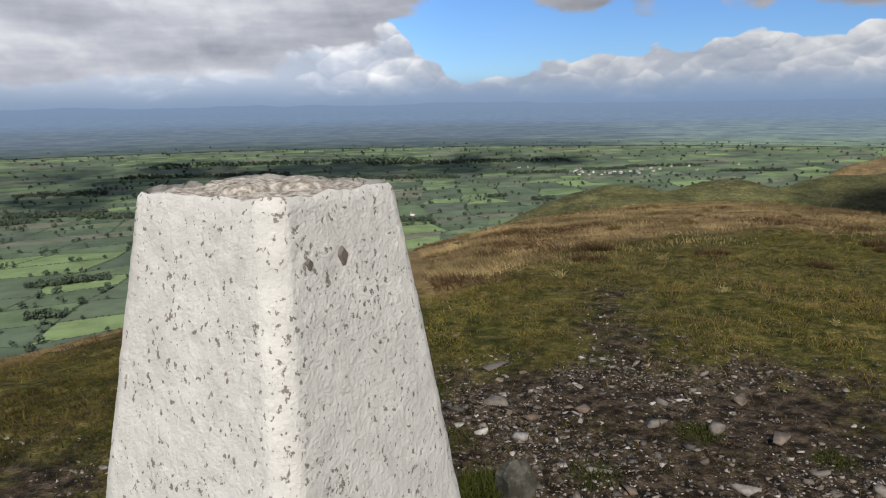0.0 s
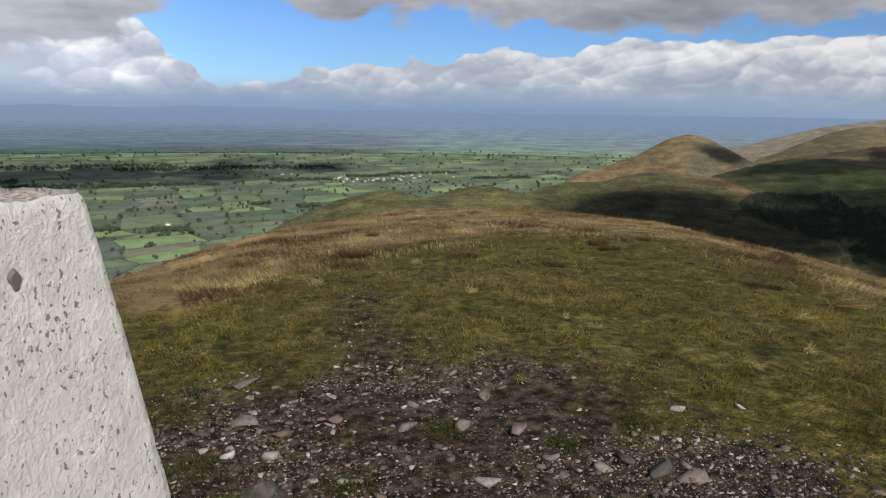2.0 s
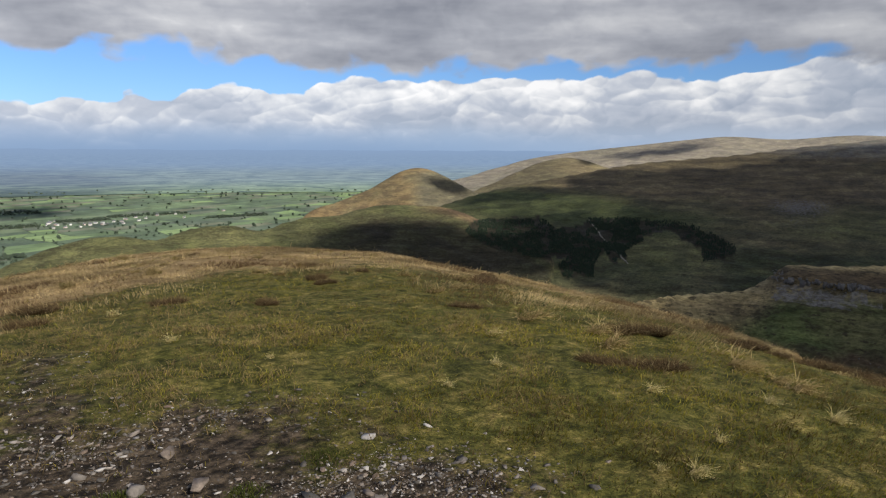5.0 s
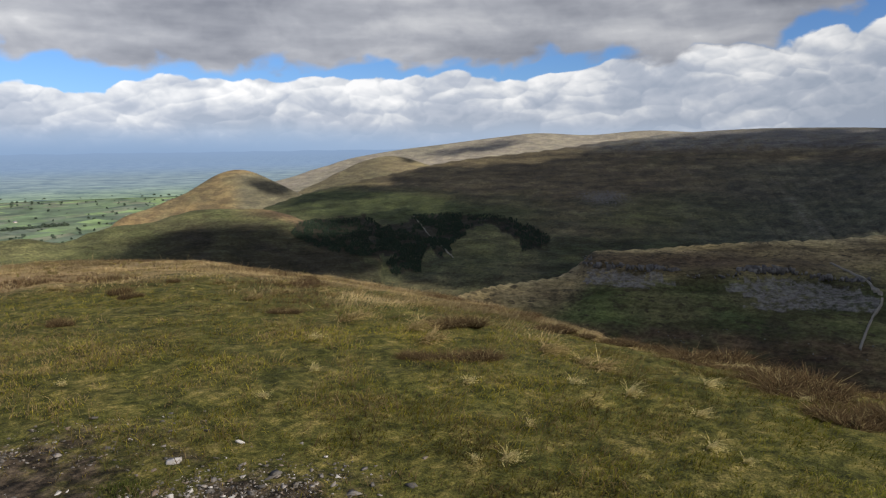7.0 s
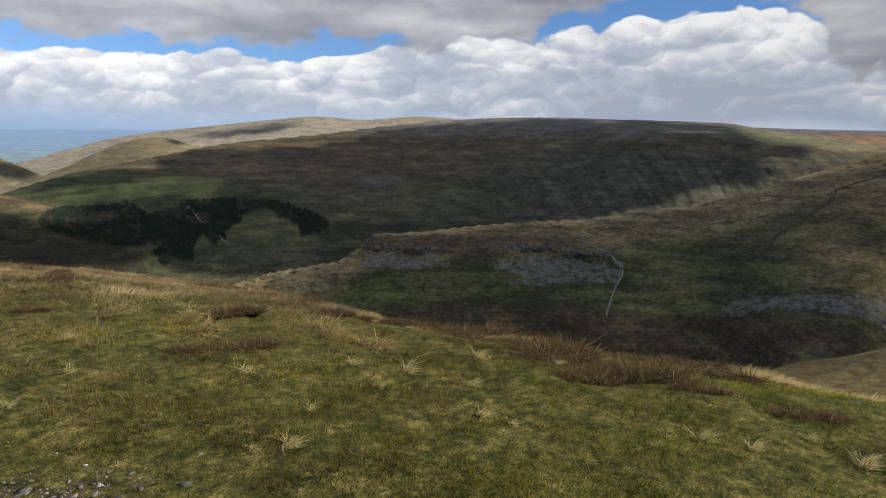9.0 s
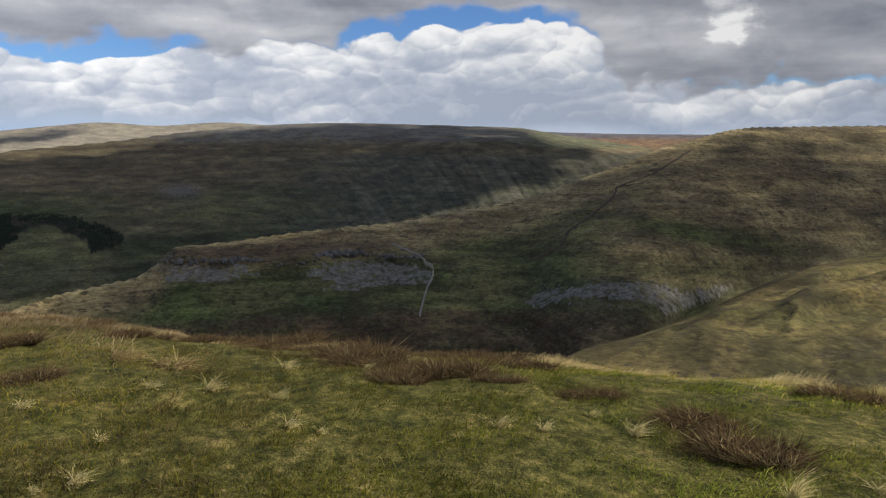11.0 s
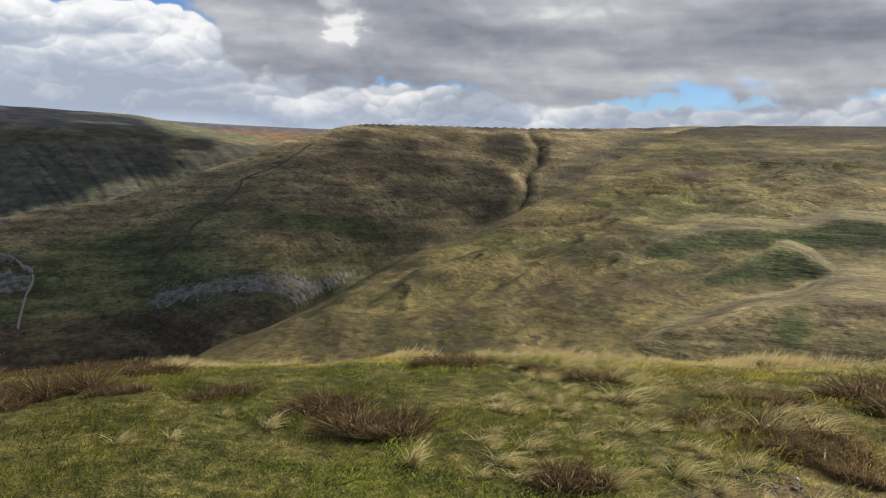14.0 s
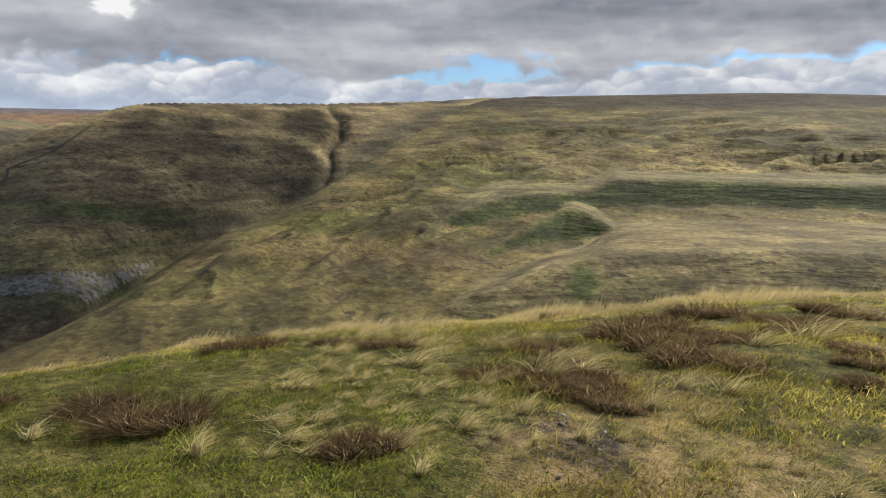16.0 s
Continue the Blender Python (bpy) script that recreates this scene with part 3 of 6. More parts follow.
# outlines of the screes under the limestone
SCREES = [[(92.2, -13.0), (93.9, -11.9), (95.8, -11.7), (99, -11.0), (102.2, -11.0), (105.4, -11.3), (108.8, -10.5), (106.8, -12.2), (103.6, -13.6), (102.7, -12.8), (99, -12.4), (95.8, -12.6), (93.5, -13.5)],
          [(64.7, -9.25), (67.5, -9.3), (70.2, -9.5), (73.5, -10.2), (70.6, -10.5), (68.4, -11.0), (64.3, -10.5)],
          [(74.5, -10.5), (76.4, -9.6), (79, -9.3), (82.6, -9.7), (85, -10.5), (85.1, -11.4), (82.7, -11.7), (79.5, -11.9), (75.8, -12.0), (77, -11.3)]]
# outlines of the spruce blocks (bearing, degrees from the summit eye) and their trees
FOREST = [([(41.8, -5.6), (42.9, -5.3), (47.5, -5.3), (48.3, -6.1), (50, -5.8), (50.9, -5.2), (52.2, -5.5), (53.5, -6.7), (53.9, -8.1), (52.1, -7.4), (51.4, -8.7), (51.4, -9.7), (49, -9.8), (48.6, -8.8), (49.5, -8.1), (46.9, -8.3), (44.4, -7.9), (42.4, -7.2), (41.2, -6.3)], 7000),
          ([(50.8, -5.1), (54, -5.05), (55.7, -5.5), (56.6, -6.1), (55.3, -6.6), (53.7, -7.6), (53, -8.5), (52.3, -7.8), (51.5, -6.5)], 2600),
          ([(54, -5.0), (58.4, -5.3), (60.2, -6.1), (61.8, -7.0), (61.6, -7.5), (59.5, -8.2), (59.3, -7.0), (58, -6.3), (55.7, -5.6)], 1400)]


def brow_distance(a):
    m = np.tan(np.radians(along(a, BROW, 1)))
    return 2 * EYE / m - 2.5


def gold_zone(a, t):
    """Where long golden moor grass takes over from the turf; t: share of the way to the brow."""
    east = step01(a, 18, 40)
    return np.maximum(step01(t, 0.40 + 0.04 * east, 0.58 + 0.22 * east) * (1 - 0.3 * east) * step01(a, 68, 46) * step01(a, -14, -2), step01(t, 0.9, 1.0) * step01(a, 75, 60))


def bare_ground(a, r):
    """Trodden earth and stones on the summit, 0..1."""
    x, y = at(a, r)
    g = fbm(x * 0.8, y * 0.8, 3, 61)
    main = 1.15 - np.sqrt(((x - 0.75) / 1.7) ** 2 + ((y - 2.65) / 1.25) ** 2)
    right = 1.1 - np.sqrt(((x - 1.75) / 1.0) ** 2 + ((y - 2.0) / 0.75) ** 2)
    left = 0.75 - np.sqrt(((x + 1.6) / 1.2) ** 2 + ((y - 2.3) / 1.6) ** 2)
    corner = 0.6 - np.sqrt(((x - 2.1) / 0.9) ** 2 + ((y + 2.6) / 0.8) ** 2)
    near = 1.0 - np.sqrt(((x - 0.2) / 1.6) ** 2 + ((y - 0.4) / 1.6) ** 2)
    trail = 0.5 - np.abs((x - 1.15) - 0.1 * (y - 5)) / 1.0 - np.maximum(np.abs(y - 4.6) - 1.0, 0)
    return np.clip(np.maximum.reduce([main, right, left, corner, near, trail]) * 1.3 + g * 0.9, 0, 1)


def blend(c, target, w):
    return c + (np.array(target) - c) * np.clip(w, 0, 1)[:, None]


def land_colour(a, r, z, e, own):
    """Colour of the vegetation on the hills, with some light, shade and haze painted in: straw and rush on the east
    fell, bracken and turf on the scar hill, heath and wet grass elsewhere.
    """
    x, y = at(a, r)
    n60, n200 = fbm(x / 60, y / 60, 4, 71), fbm(x / 220, y / 220, 3, 72)
    band = fbm(a * 0.22, z / 7, 4, 74)
    fine = fbm(a * 0.9, z / 2.2, 3, 76)
    c = np.tile(np.array([0.10, 0.09, 0.042]), (len(a), 1))
    # east fell: straw with rushy olive hollows
    on = own == 1
    fell = blend(np.tile(np.array([0.058, 0.053, 0.023]), (len(a), 1)), (0.155, 0.122, 0.058), 0.42 + 1.5 * n60 + 1.5 * band)
    fell = blend(fell, (0.20, 0.158, 0.080), 0.75 * (oval(a, e, 150, -3.6, 15, 1.0) + oval(a, e, 155, -8.4, 10, 1.1)) + 0.7 * fine)
    fell = blend(fell, (0.062, 0.070, 0.022), 0.8 * oval(a, e, 108, -13.0, 5, 0.8) + 0.8 * oval(a, e, 121, -8.3, 5, 1.0) + 0.7 * oval(a, e, 131, -5.2, 4, 1.2) + 0.7 * oval(a, e, 154, -2.0, 6, 0.35) + 1.6 * (n200 - 0.12))
    fell = blend(fell, (0.062, 0.044, 0.025), 0.75 * oval(a, e, 129, -11.3, 6, 0.9) + 0.9 * oval(a, e, 134.5, -2.3, 1.4, 0.25, 14) + 0.7 * oval(a, e, 137, -0.7, 4.5, 0.2))
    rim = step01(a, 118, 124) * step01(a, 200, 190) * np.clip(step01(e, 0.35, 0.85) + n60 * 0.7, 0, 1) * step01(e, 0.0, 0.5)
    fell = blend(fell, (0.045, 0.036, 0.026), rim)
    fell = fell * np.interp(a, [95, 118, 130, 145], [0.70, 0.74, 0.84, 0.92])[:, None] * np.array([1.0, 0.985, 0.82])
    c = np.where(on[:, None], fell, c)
    # bank and lobes: shade painted on the green faces, sunlit grass above the lip
    for k, crest in ((2, BANK), (3, LOBE), (4, LOBE_NEAR)):
        rc = along(a, crest, 2)
        lobe = blend(np.tile(np.array([0.040, 0.050, 0.016]), (len(a), 1)), (0.145, 0.118, 0.055), 0.8 * step01(r, rc - 12, rc + 8) + 0.5 * band)
        if k == 4:
            lobe = blend(lobe, (0.135, 0.108, 0.05), (0.85 + 1.2 * band) * (1 - oval(a, e, 142, -13.0, 1.1, 1.8)))
        c = np.where((own == k)[:, None], lobe, c)
    # scar hill: lit rim and shaded turf round the screes painted in; brown upper slope, dead bracken at its foot
    drop = along(a, SCAR_HILL, 1) - e
    scar = blend(np.tile(np.array([0.138, 0.108, 0.054]), (len(a), 1)), (0.18, 0.14, 0.072), 0.25 + 1.7 * band + 1.1 * n60)
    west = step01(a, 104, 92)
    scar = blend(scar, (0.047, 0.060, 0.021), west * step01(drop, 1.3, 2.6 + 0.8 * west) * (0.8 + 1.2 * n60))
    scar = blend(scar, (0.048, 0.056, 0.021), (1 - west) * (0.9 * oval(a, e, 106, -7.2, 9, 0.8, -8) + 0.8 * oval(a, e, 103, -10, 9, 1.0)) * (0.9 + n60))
    # beck side darkened to paint the shade behind the fell's edge
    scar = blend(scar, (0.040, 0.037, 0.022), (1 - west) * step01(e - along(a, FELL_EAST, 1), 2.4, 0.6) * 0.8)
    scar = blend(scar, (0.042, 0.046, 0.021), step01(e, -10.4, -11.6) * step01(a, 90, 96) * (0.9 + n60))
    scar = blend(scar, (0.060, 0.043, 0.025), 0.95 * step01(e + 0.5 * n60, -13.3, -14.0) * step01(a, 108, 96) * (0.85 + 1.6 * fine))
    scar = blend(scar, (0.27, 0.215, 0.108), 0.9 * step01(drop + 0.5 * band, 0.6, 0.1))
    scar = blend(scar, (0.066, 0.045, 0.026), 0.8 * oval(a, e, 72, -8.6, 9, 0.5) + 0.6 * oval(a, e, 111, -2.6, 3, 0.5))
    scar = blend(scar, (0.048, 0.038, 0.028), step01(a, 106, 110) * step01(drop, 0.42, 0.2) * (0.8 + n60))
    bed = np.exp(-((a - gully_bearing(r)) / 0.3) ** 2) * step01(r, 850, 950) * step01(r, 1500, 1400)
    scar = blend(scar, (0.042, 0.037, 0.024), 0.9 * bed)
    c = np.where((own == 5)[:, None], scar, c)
    # plateau: grey-brown heights, straw bands, a green flank, streaked shale and green foot
    top = blend(np.tile(np.array([0.078, 0.064, 0.040]), (len(a), 1)), (0.165, 0.132, 0.072), 0.30 + 1.9 * band + 0.9 * n60)
    top = blend(top, (0.060, 0.070, 0.030), 0.9 * oval(a, e, 47, -3.9, 9, 1.2, -8) + 0.75 * step01(e + 0.6 * n60, -2.6, -4.6) + 1.2 * (n200 - 0.1))
    top = blend(top, (0.115, 0.115, 0.048), 0.9 * oval(a, e, 57.0, -7.6, 3.4, 1.0) * (0.9 + n60) + 0.6 * oval(a, e, 71, -5.1, 5, 0.6))
    top = blend(top, (0.038, 0.044, 0.022), 0.85 * step01(e + 0.8 * n60, -6.4, -7.6) * step01(a, 59, 63))
    steep = step01(a, 68, 80) * step01(e, -0.9, -1.6)
    rill = np.abs(fbm(a * 1.5 + r * 0.010, r * 0.0012, 4, 41)) * 2
    top = blend(top, (0.084, 0.084, 0.058), 0.7 * steep)
    top = blend(top, (0.135, 0.125, 0.09), 0.6 * steep * step01(rill, 0.3, 0.55) * (0.8 + 1.5 * n60))
    top = blend(top, (0.048, 0.048, 0.033), 0.5 * steep * step01(rill, 0.14, 0.03))
    top = blend(top, (0.15, 0.145, 0.128), 0.85 * step01(e, -0.6, 0.2) * step01(a, 60, 68) * (0.75 + 1.6 * fine))
    top = blend(top, (0.105, 0.108, 0.062), 0.9 * step01(a, 90, 95) * step01(e, -1.0, -0.6))
    c = np.where((own == 6)[:, None], top, c)
    # foothills: olive knolls in the west, heather with painted cloud shade below the pike
    foot = blend(np.tile(np.array([0.068, 0.072, 0.032]), (len(a), 1)), (0.10, 0.096, 0.045), 0.3 + 1.5 * n60)
    below = along(a, FOOTHILLS, 1) - e
    foot = blend(foot, (0.034, 0.031, 0.020), step01(a, 27, 34) * step01(below, 0.5, 1.6) * (0.9 + n60))
    foot = blend(foot, (0.10, 0.072, 0.042), step01(a, 36, 40) * step01(below, 0.9, 0.3))
    c = np.where((own == 7)[:, None], foot, c)
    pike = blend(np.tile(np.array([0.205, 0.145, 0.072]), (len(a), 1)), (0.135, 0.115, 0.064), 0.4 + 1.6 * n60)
    # pike's right flank darkened as painted cloud shade
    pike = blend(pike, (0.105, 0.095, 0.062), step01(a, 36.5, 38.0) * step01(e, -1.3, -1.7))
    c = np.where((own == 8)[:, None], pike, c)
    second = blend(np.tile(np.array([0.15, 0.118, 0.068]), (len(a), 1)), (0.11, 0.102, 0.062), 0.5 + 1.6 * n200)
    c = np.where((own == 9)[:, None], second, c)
    # far fell paled and greyed, haze put into its colour
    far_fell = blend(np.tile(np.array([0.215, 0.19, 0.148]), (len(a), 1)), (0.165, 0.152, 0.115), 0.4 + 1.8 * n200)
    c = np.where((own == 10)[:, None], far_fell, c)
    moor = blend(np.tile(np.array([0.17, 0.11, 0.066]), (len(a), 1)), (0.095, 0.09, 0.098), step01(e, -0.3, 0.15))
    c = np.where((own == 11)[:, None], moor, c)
    # ground darkened under the spruces
    under_spruce = (r > 1300) * (r < 2600) * sum(inside(a, e + 0.9 * n60, k) for k, _ in FOREST)
    c = blend(c, (0.032, 0.030, 0.020), under_spruce.astype(float))
    return np.concatenate([c, np.clip(1100 / np.maximum(r, 1), 0.2, 1)[:, None]], -1)


def covers(a, r, z):
    x, y = at(a, r)
    e = np.degrees(np.arctan2(z - EYE, r))
    own = np.argmax(np.stack(layers_of(a, r)), 0)
    n1, n2 = fbm(x / 60, y / 60, 4, 71), fbm(x / 2.2, y / 2.2, 3, 73)
    rb = brow_distance(a)
    summit = step01(r, rb * 2.2, rb * 1.5)
    far = 1 - summit
    bare = bare_ground(a, r) * step01(r, 9, 6)
    # short green turf round the summit, dry grass on the brow
    t = r / rb
    dry = summit * np.clip(gold_zone(a, t) * 0.85 + step01(t, 0.82, 1.0) * 0.8 + 0.45 * step01(a, 126, 148) + n2 * 0.9 - 0.12, 0, 1)
    rock = 0 * a
    for patch in SCREES:
        rock = rock + 0.85 * far * (own == 5) * inside(a + 1.0 * n1, e + 0.35 * fbm(a * 1.5, e * 3.0, 3, 77), patch)
    up = (own == 6).astype(float)
    rock = rock + up * (0.5 * oval(a, e, 78, 0.85, 9, 0.45) + 0.45 * oval(a, e, 64.5, -3.6, 5.5, 0.55) + 0.55 * oval(a, e, 66, -4.6, 2.2, 1.3) + 0.35 * step01(e, -0.7, 0.3) * step01(a, 58, 66))
    vale = EYE - VALE * r / true_distance(r)
    tilth = step01(z - vale, 9.0, 3.0) * step01(r, 500, 700) * (1 - step01(r, 3600, 4000) * step01(a, 30, 44))
    one = lambda v: np.clip(v, 0, 1)
    return np.stack([bare, one(dry), one(summit)], -1), np.stack([one(rock), one(tilth), z * 0.24 * np.clip(600 / np.maximum(r, 1), 0.12, 1)], -1), land_colour(a, r, z, e, own)


def polar_sheet(bearings, ranges, closed):
    A, R = np.meshgrid(bearings, ranges, indexing="ij")
    X, Y = at(A, R)
    Z = height(A, R)
    na, nr = A.shape
    idx = np.arange(na * nr).reshape(na, nr)
    nxt = np.roll(idx, -1, 0)
    if not closed:
        idx, nxt = idx[:-1], nxt[:-1]
    F = np.stack([idx[:, :-1], idx[:, 1:], nxt[:, 1:], nxt[:, :-1]], -1).reshape(-1, 4)[:, ::-1]
    return A, R, np.stack([X, Y, Z], -1).reshape(-1, 3), F


def make_ground():
    bearings = np.concatenate([np.arange(-38, 168, 0.17), np.arange(168, 322, 3.0)])
    ranges = np.concatenate([[0.02, 0.3, 0.6], np.arange(0.9, 10, 0.09), np.geomspace(10, 30, 34)[:-1], np.geomspace(30, 280, 40)[:-1], np.geomspace(280, 1600, 170)[:-1], np.geomspace(1600, 4860, 110)])
    A, R, V, F = polar_sheet(bearings, ranges, True)
    me = mesh_of("ground", V, F, GROUND, True)
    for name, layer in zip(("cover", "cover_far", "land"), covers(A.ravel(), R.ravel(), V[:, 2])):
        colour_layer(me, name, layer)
    tagged(new("ground", me), "grassy summit falling to fells and a wide green valley", "ground", kind="structure")


make_ground()


# ---------------------------------------------------------------- survey pillar
def octagon(side, cut):
    h = side / 2
    return [(h - cut, h), (h, h - cut), (h, -h + cut), (h - cut, -h), (-h + cut, -h), (-h, -h + cut), (-h, h - cut), (-h + cut, h)]


def make_pillar():
    thing = new("trig_pillar")
    thing.matrix_world = pose(PILLAR[0], PILLAR[1], -0.05, 0, 0, PILLAR_TURN)
    tagged(thing, "white-painted concrete survey pillar with peeling chipped paint", "pillar")
    top, base, cut, tall = 0.362, 0.705, 0.032, 1.272
    rows = 90
    V = []
    for j in range(rows + 1):
        t = j / rows
        side = base + (top - base) * t
        o = octagon(side, cut)
        z = t * tall
        for i in range(8):
            p, q = np.array(o[i]), np.array(o[(i + 1) % 8])
            steps = 3 if i % 2 == 0 else 26
            for s in range(steps):
                x, y = p + (q - p) * s / steps
                d = 0.004 * fbm(np.array([x * 18 + y * 31]), np.array([z * 22]), 3, 7)[0] + 0.004 * fbm(np.array([x * 4 - y * 7]), np.array([z * 4]), 2, 8)[0]
                f = 1 + d / (side / 2)
                lip = 0.0
                if j == rows:
                    lip = 0.016 * fbm(np.array([x * 25 + 3]), np.array([y * 25]), 3, 4)[0] - 0.006
                    f *= 0.975
                elif j == rows - 1:
                    f *= 0.993
                V.append((x * f, y * f, z + lip))
    per = 4 * (3 + 26)
    idx = np.arange((rows + 1) * per).reshape(rows + 1, per)
    nxt = np.roll(idx, -1, 1)
    F = np.stack([idx[:-1], nxt[:-1], nxt[1:], idx[1:]], -1).reshape(-1, 4)[:, ::-1]
    part("shaft", mesh_of("shaft", V, F, PAINT, True), PAINT, thing)
    # broken top: sunk crumbling concrete with a raised slab
    k = 60
    g = np.linspace(-1, 1, k)
    gx, gy = np.meshgrid(g, g, indexing="ij")
    h = top / 2 * 0.985
    x, y = gx * h, gy * h
    over = np.maximum(np.abs(x) + np.abs(y) - (2 * h - cut), 0)
    x, y = x - np.sign(x) * over / 2, y - np.sign(y) * over / 2
    edge = np.maximum(np.abs(gx), np.abs(gy))
    slab = step01(fbm(gx * 1.6 + 4, gy * 1.6, 2, 12) + 0.55 - np.hypot(gx - 0.15, gy - 0.2), -0.06, 0.06)
    z = tall - 0.012 + 0.012 * fbm(gx * 9, gy * 9, 4, 15) + 0.012 * slab + 0.005 * fbm(gx * 3, gy * 3, 2, 16) - 0.012 * step01(edge, 0.9, 1.0)
    idx = np.arange(k * k).reshape(k, k)
    F = np.stack([idx[:-1, :-1], idx[1:, :-1], idx[1:, 1:], idx[:-1, 1:]], -1).reshape(-1, 4)
    part("crumbled_top", mesh_of("crumbled_top", np.stack([x, y, z], -1).reshape(-1, 3), F, CONCRETE), CONCRETE, thing, "broken grey-white concrete top")
    # two small sockets in one face: proud plates, dark in place of a hole's shade
    for across, up, wide, high in ((-0.027, 1.150, 0.024, 0.034), (-0.115, 1.152, 0.016, 0.020)):
        bm = bmesh.new()
        side = (base + (top - base) * up / tall) / 2
        ring = [bm.verts.new((across + wide / 2 * math.cos(w) * (1 + 0.25 * math.sin(3 * w)), -side + 0.003, up + high / 2 * math.sin(w) * (1 - 0.2 * math.cos(2 * w)))) for w in np.linspace(0, 2 * math.pi, 14, endpoint=False)]
        inner = [bm.verts.new((across + (v.co.x - across) * 0.72, -side - 0.0035, up + (v.co.z - up) * 0.72)) for v in ring]
        for i in range(14):
            bm.faces.new((ring[i], ring[(i + 1) % 14], inner[(i + 1) % 14], inner[i]))
        bm.faces.new(inner)
        bmesh.ops.recalc_face_normals(bm, faces=bm.faces)
        part("socket", bm, SOCKET_SHADE, thing, "dark chipped socket in the paint")


PILLAR, PILLAR_TURN = (-0.331, 1.381), 58.0
make_pillar()


# ---------------------------------------------------------------- clouds that shade the fells
def cloud_look(n):
    n.set(n.shader.inputs["Base Color"], n.mix(n.noise(place(n), 0.006), (0.72, 0.73, 0.75), (0.82, 0.82, 0.82)))
    n.shader.inputs["Roughness"].default_value = 1.0
    veil = n.tree.nodes.new("ShaderNodeBsdfTransparent")
    thin = n.add("ShaderNodeMixShader", Fac=0.88)
    n.tree.links.new(n.shader.outputs[0], thin.inputs[1])
    n.tree.links.new(veil.outputs[0], thin.inputs[2])
    n.tree.links.new(thin.outputs[0], n.out.inputs[0])


CLOUD = material("cloud_vapour", cloud_look)


def ball_mesh(level):
    bm = bmesh.new()
    bmesh.ops.create_icosphere(bm, subdivisions=level, radius=1.0)
    v = np.array([q.co[:] for q in bm.verts])
    f = np.array([[q.index for q in p.verts] for p in bm.faces])
    bm.free()
    return v, f


def make_cloud(heaps, seed, puffs=11, base=1150.0):
    """A flat-bottomed cumulus of several heaps; each is given by the middle of its shade on the ground (bearing, distance) and its reach."""
    g = np.random.default_rng(seed)
    bv, bf = ball_mesh(2)
    V, F, count = [], [], 0
    for k, (a, r, reach) in enumerate(heaps):
        x0, y0 = at(a, r)
        t = (base - float(height(a, r))) / SUN_WAY.z
        for i in range(puffs):
            q, w = math.sqrt(g.uniform(0, 1)) * 0.8 * reach, g.uniform(0, 2 * math.pi)
            size = g.uniform(0.32, 0.5) * reach
            p = bv * size * np.array([1.2, 1.1, 0.4])
            p = p * (1 + 0.6 * fbm(bv[:, 0] * 1.7 + i * 3 + k, bv[:, 1] * 1.7 + bv[:, 2] * 1.9, 3, seed))[:, None]
            p[:, 2] = np.maximum(p[:, 2], -0.12 * size)
            V.append(p + np.array([x0 + SUN_WAY.x * t + q * math.cos(w), y0 + SUN_WAY.y * t + q * math.sin(w), base]))
            F.append(bf + count)
            count += len(bv)
    me = mesh_of("cloud", np.concatenate(V), np.concatenate(F), CLOUD, True)
    tagged(new("cloud", me), "broad flat-bottomed grey cumulus over the fells", "cloud", "cumulus clouds")


# all added out of view, each set by where its shade should fall
# over the plateau
make_cloud([(45, 2200, 200), (50, 2350, 240), (56, 2450, 250), (52, 1900, 330), (60, 2000, 430), (69, 2100, 480), (78, 2150, 480), (87, 2200, 450), (95, 2200, 380), (64, 2550, 300), (72, 2650, 330), (80, 2700, 330), (88, 2750, 300), (56, 1560, 240), (64, 1650, 300), (74, 1700, 300), (63, 1480, 150), (68, 1500, 160), (58, 2250, 300), (66, 2320, 360), (73, 2400, 330), (82, 2450, 320)], 3, 13)
# over the scar hill and the beck
make_cloud([(62, 600, 120), (67, 610, 140), (72, 620, 150), (77, 640, 160), (82, 670, 170), (88, 700, 180), (94, 740, 190), (100, 800, 200), (106, 900, 190), (112, 1040, 170), (117, 1160, 130), (121, 1260, 100), (106, 690, 100), (111, 810, 110), (115.5, 930, 100), (119.5, 1030, 80), (108, 760, 100), (113, 870, 100), (117.5, 980, 90), (66, 545, 70), (72, 535, 75), (78, 530, 80), (84, 530, 80), (90, 520, 80), (96, 505, 65), (101, 505, 50), (105, 570, 50)], 17, 12)
# over the foothills and the plantation
make_cloud([(31, 1560, 140), (36, 1560, 170), (42, 1560, 200), (48, 1620, 230)], 13, 14)
# over the middle of the vale
make_cloud([(-27, 3250, 430), (-17, 3350, 420), (-7, 3400, 420), (3, 3450, 330), (10, 3560, 200), (-30, 2800, 220)], 5, 15)
make_cloud([(39.6, 2690, 120)], 7, 18)
make_cloud([(50.6, 3270, 60)], 8, 18)
make_cloud([(54, 3800, 120), (57.5, 3850, 130)], 9, 18)


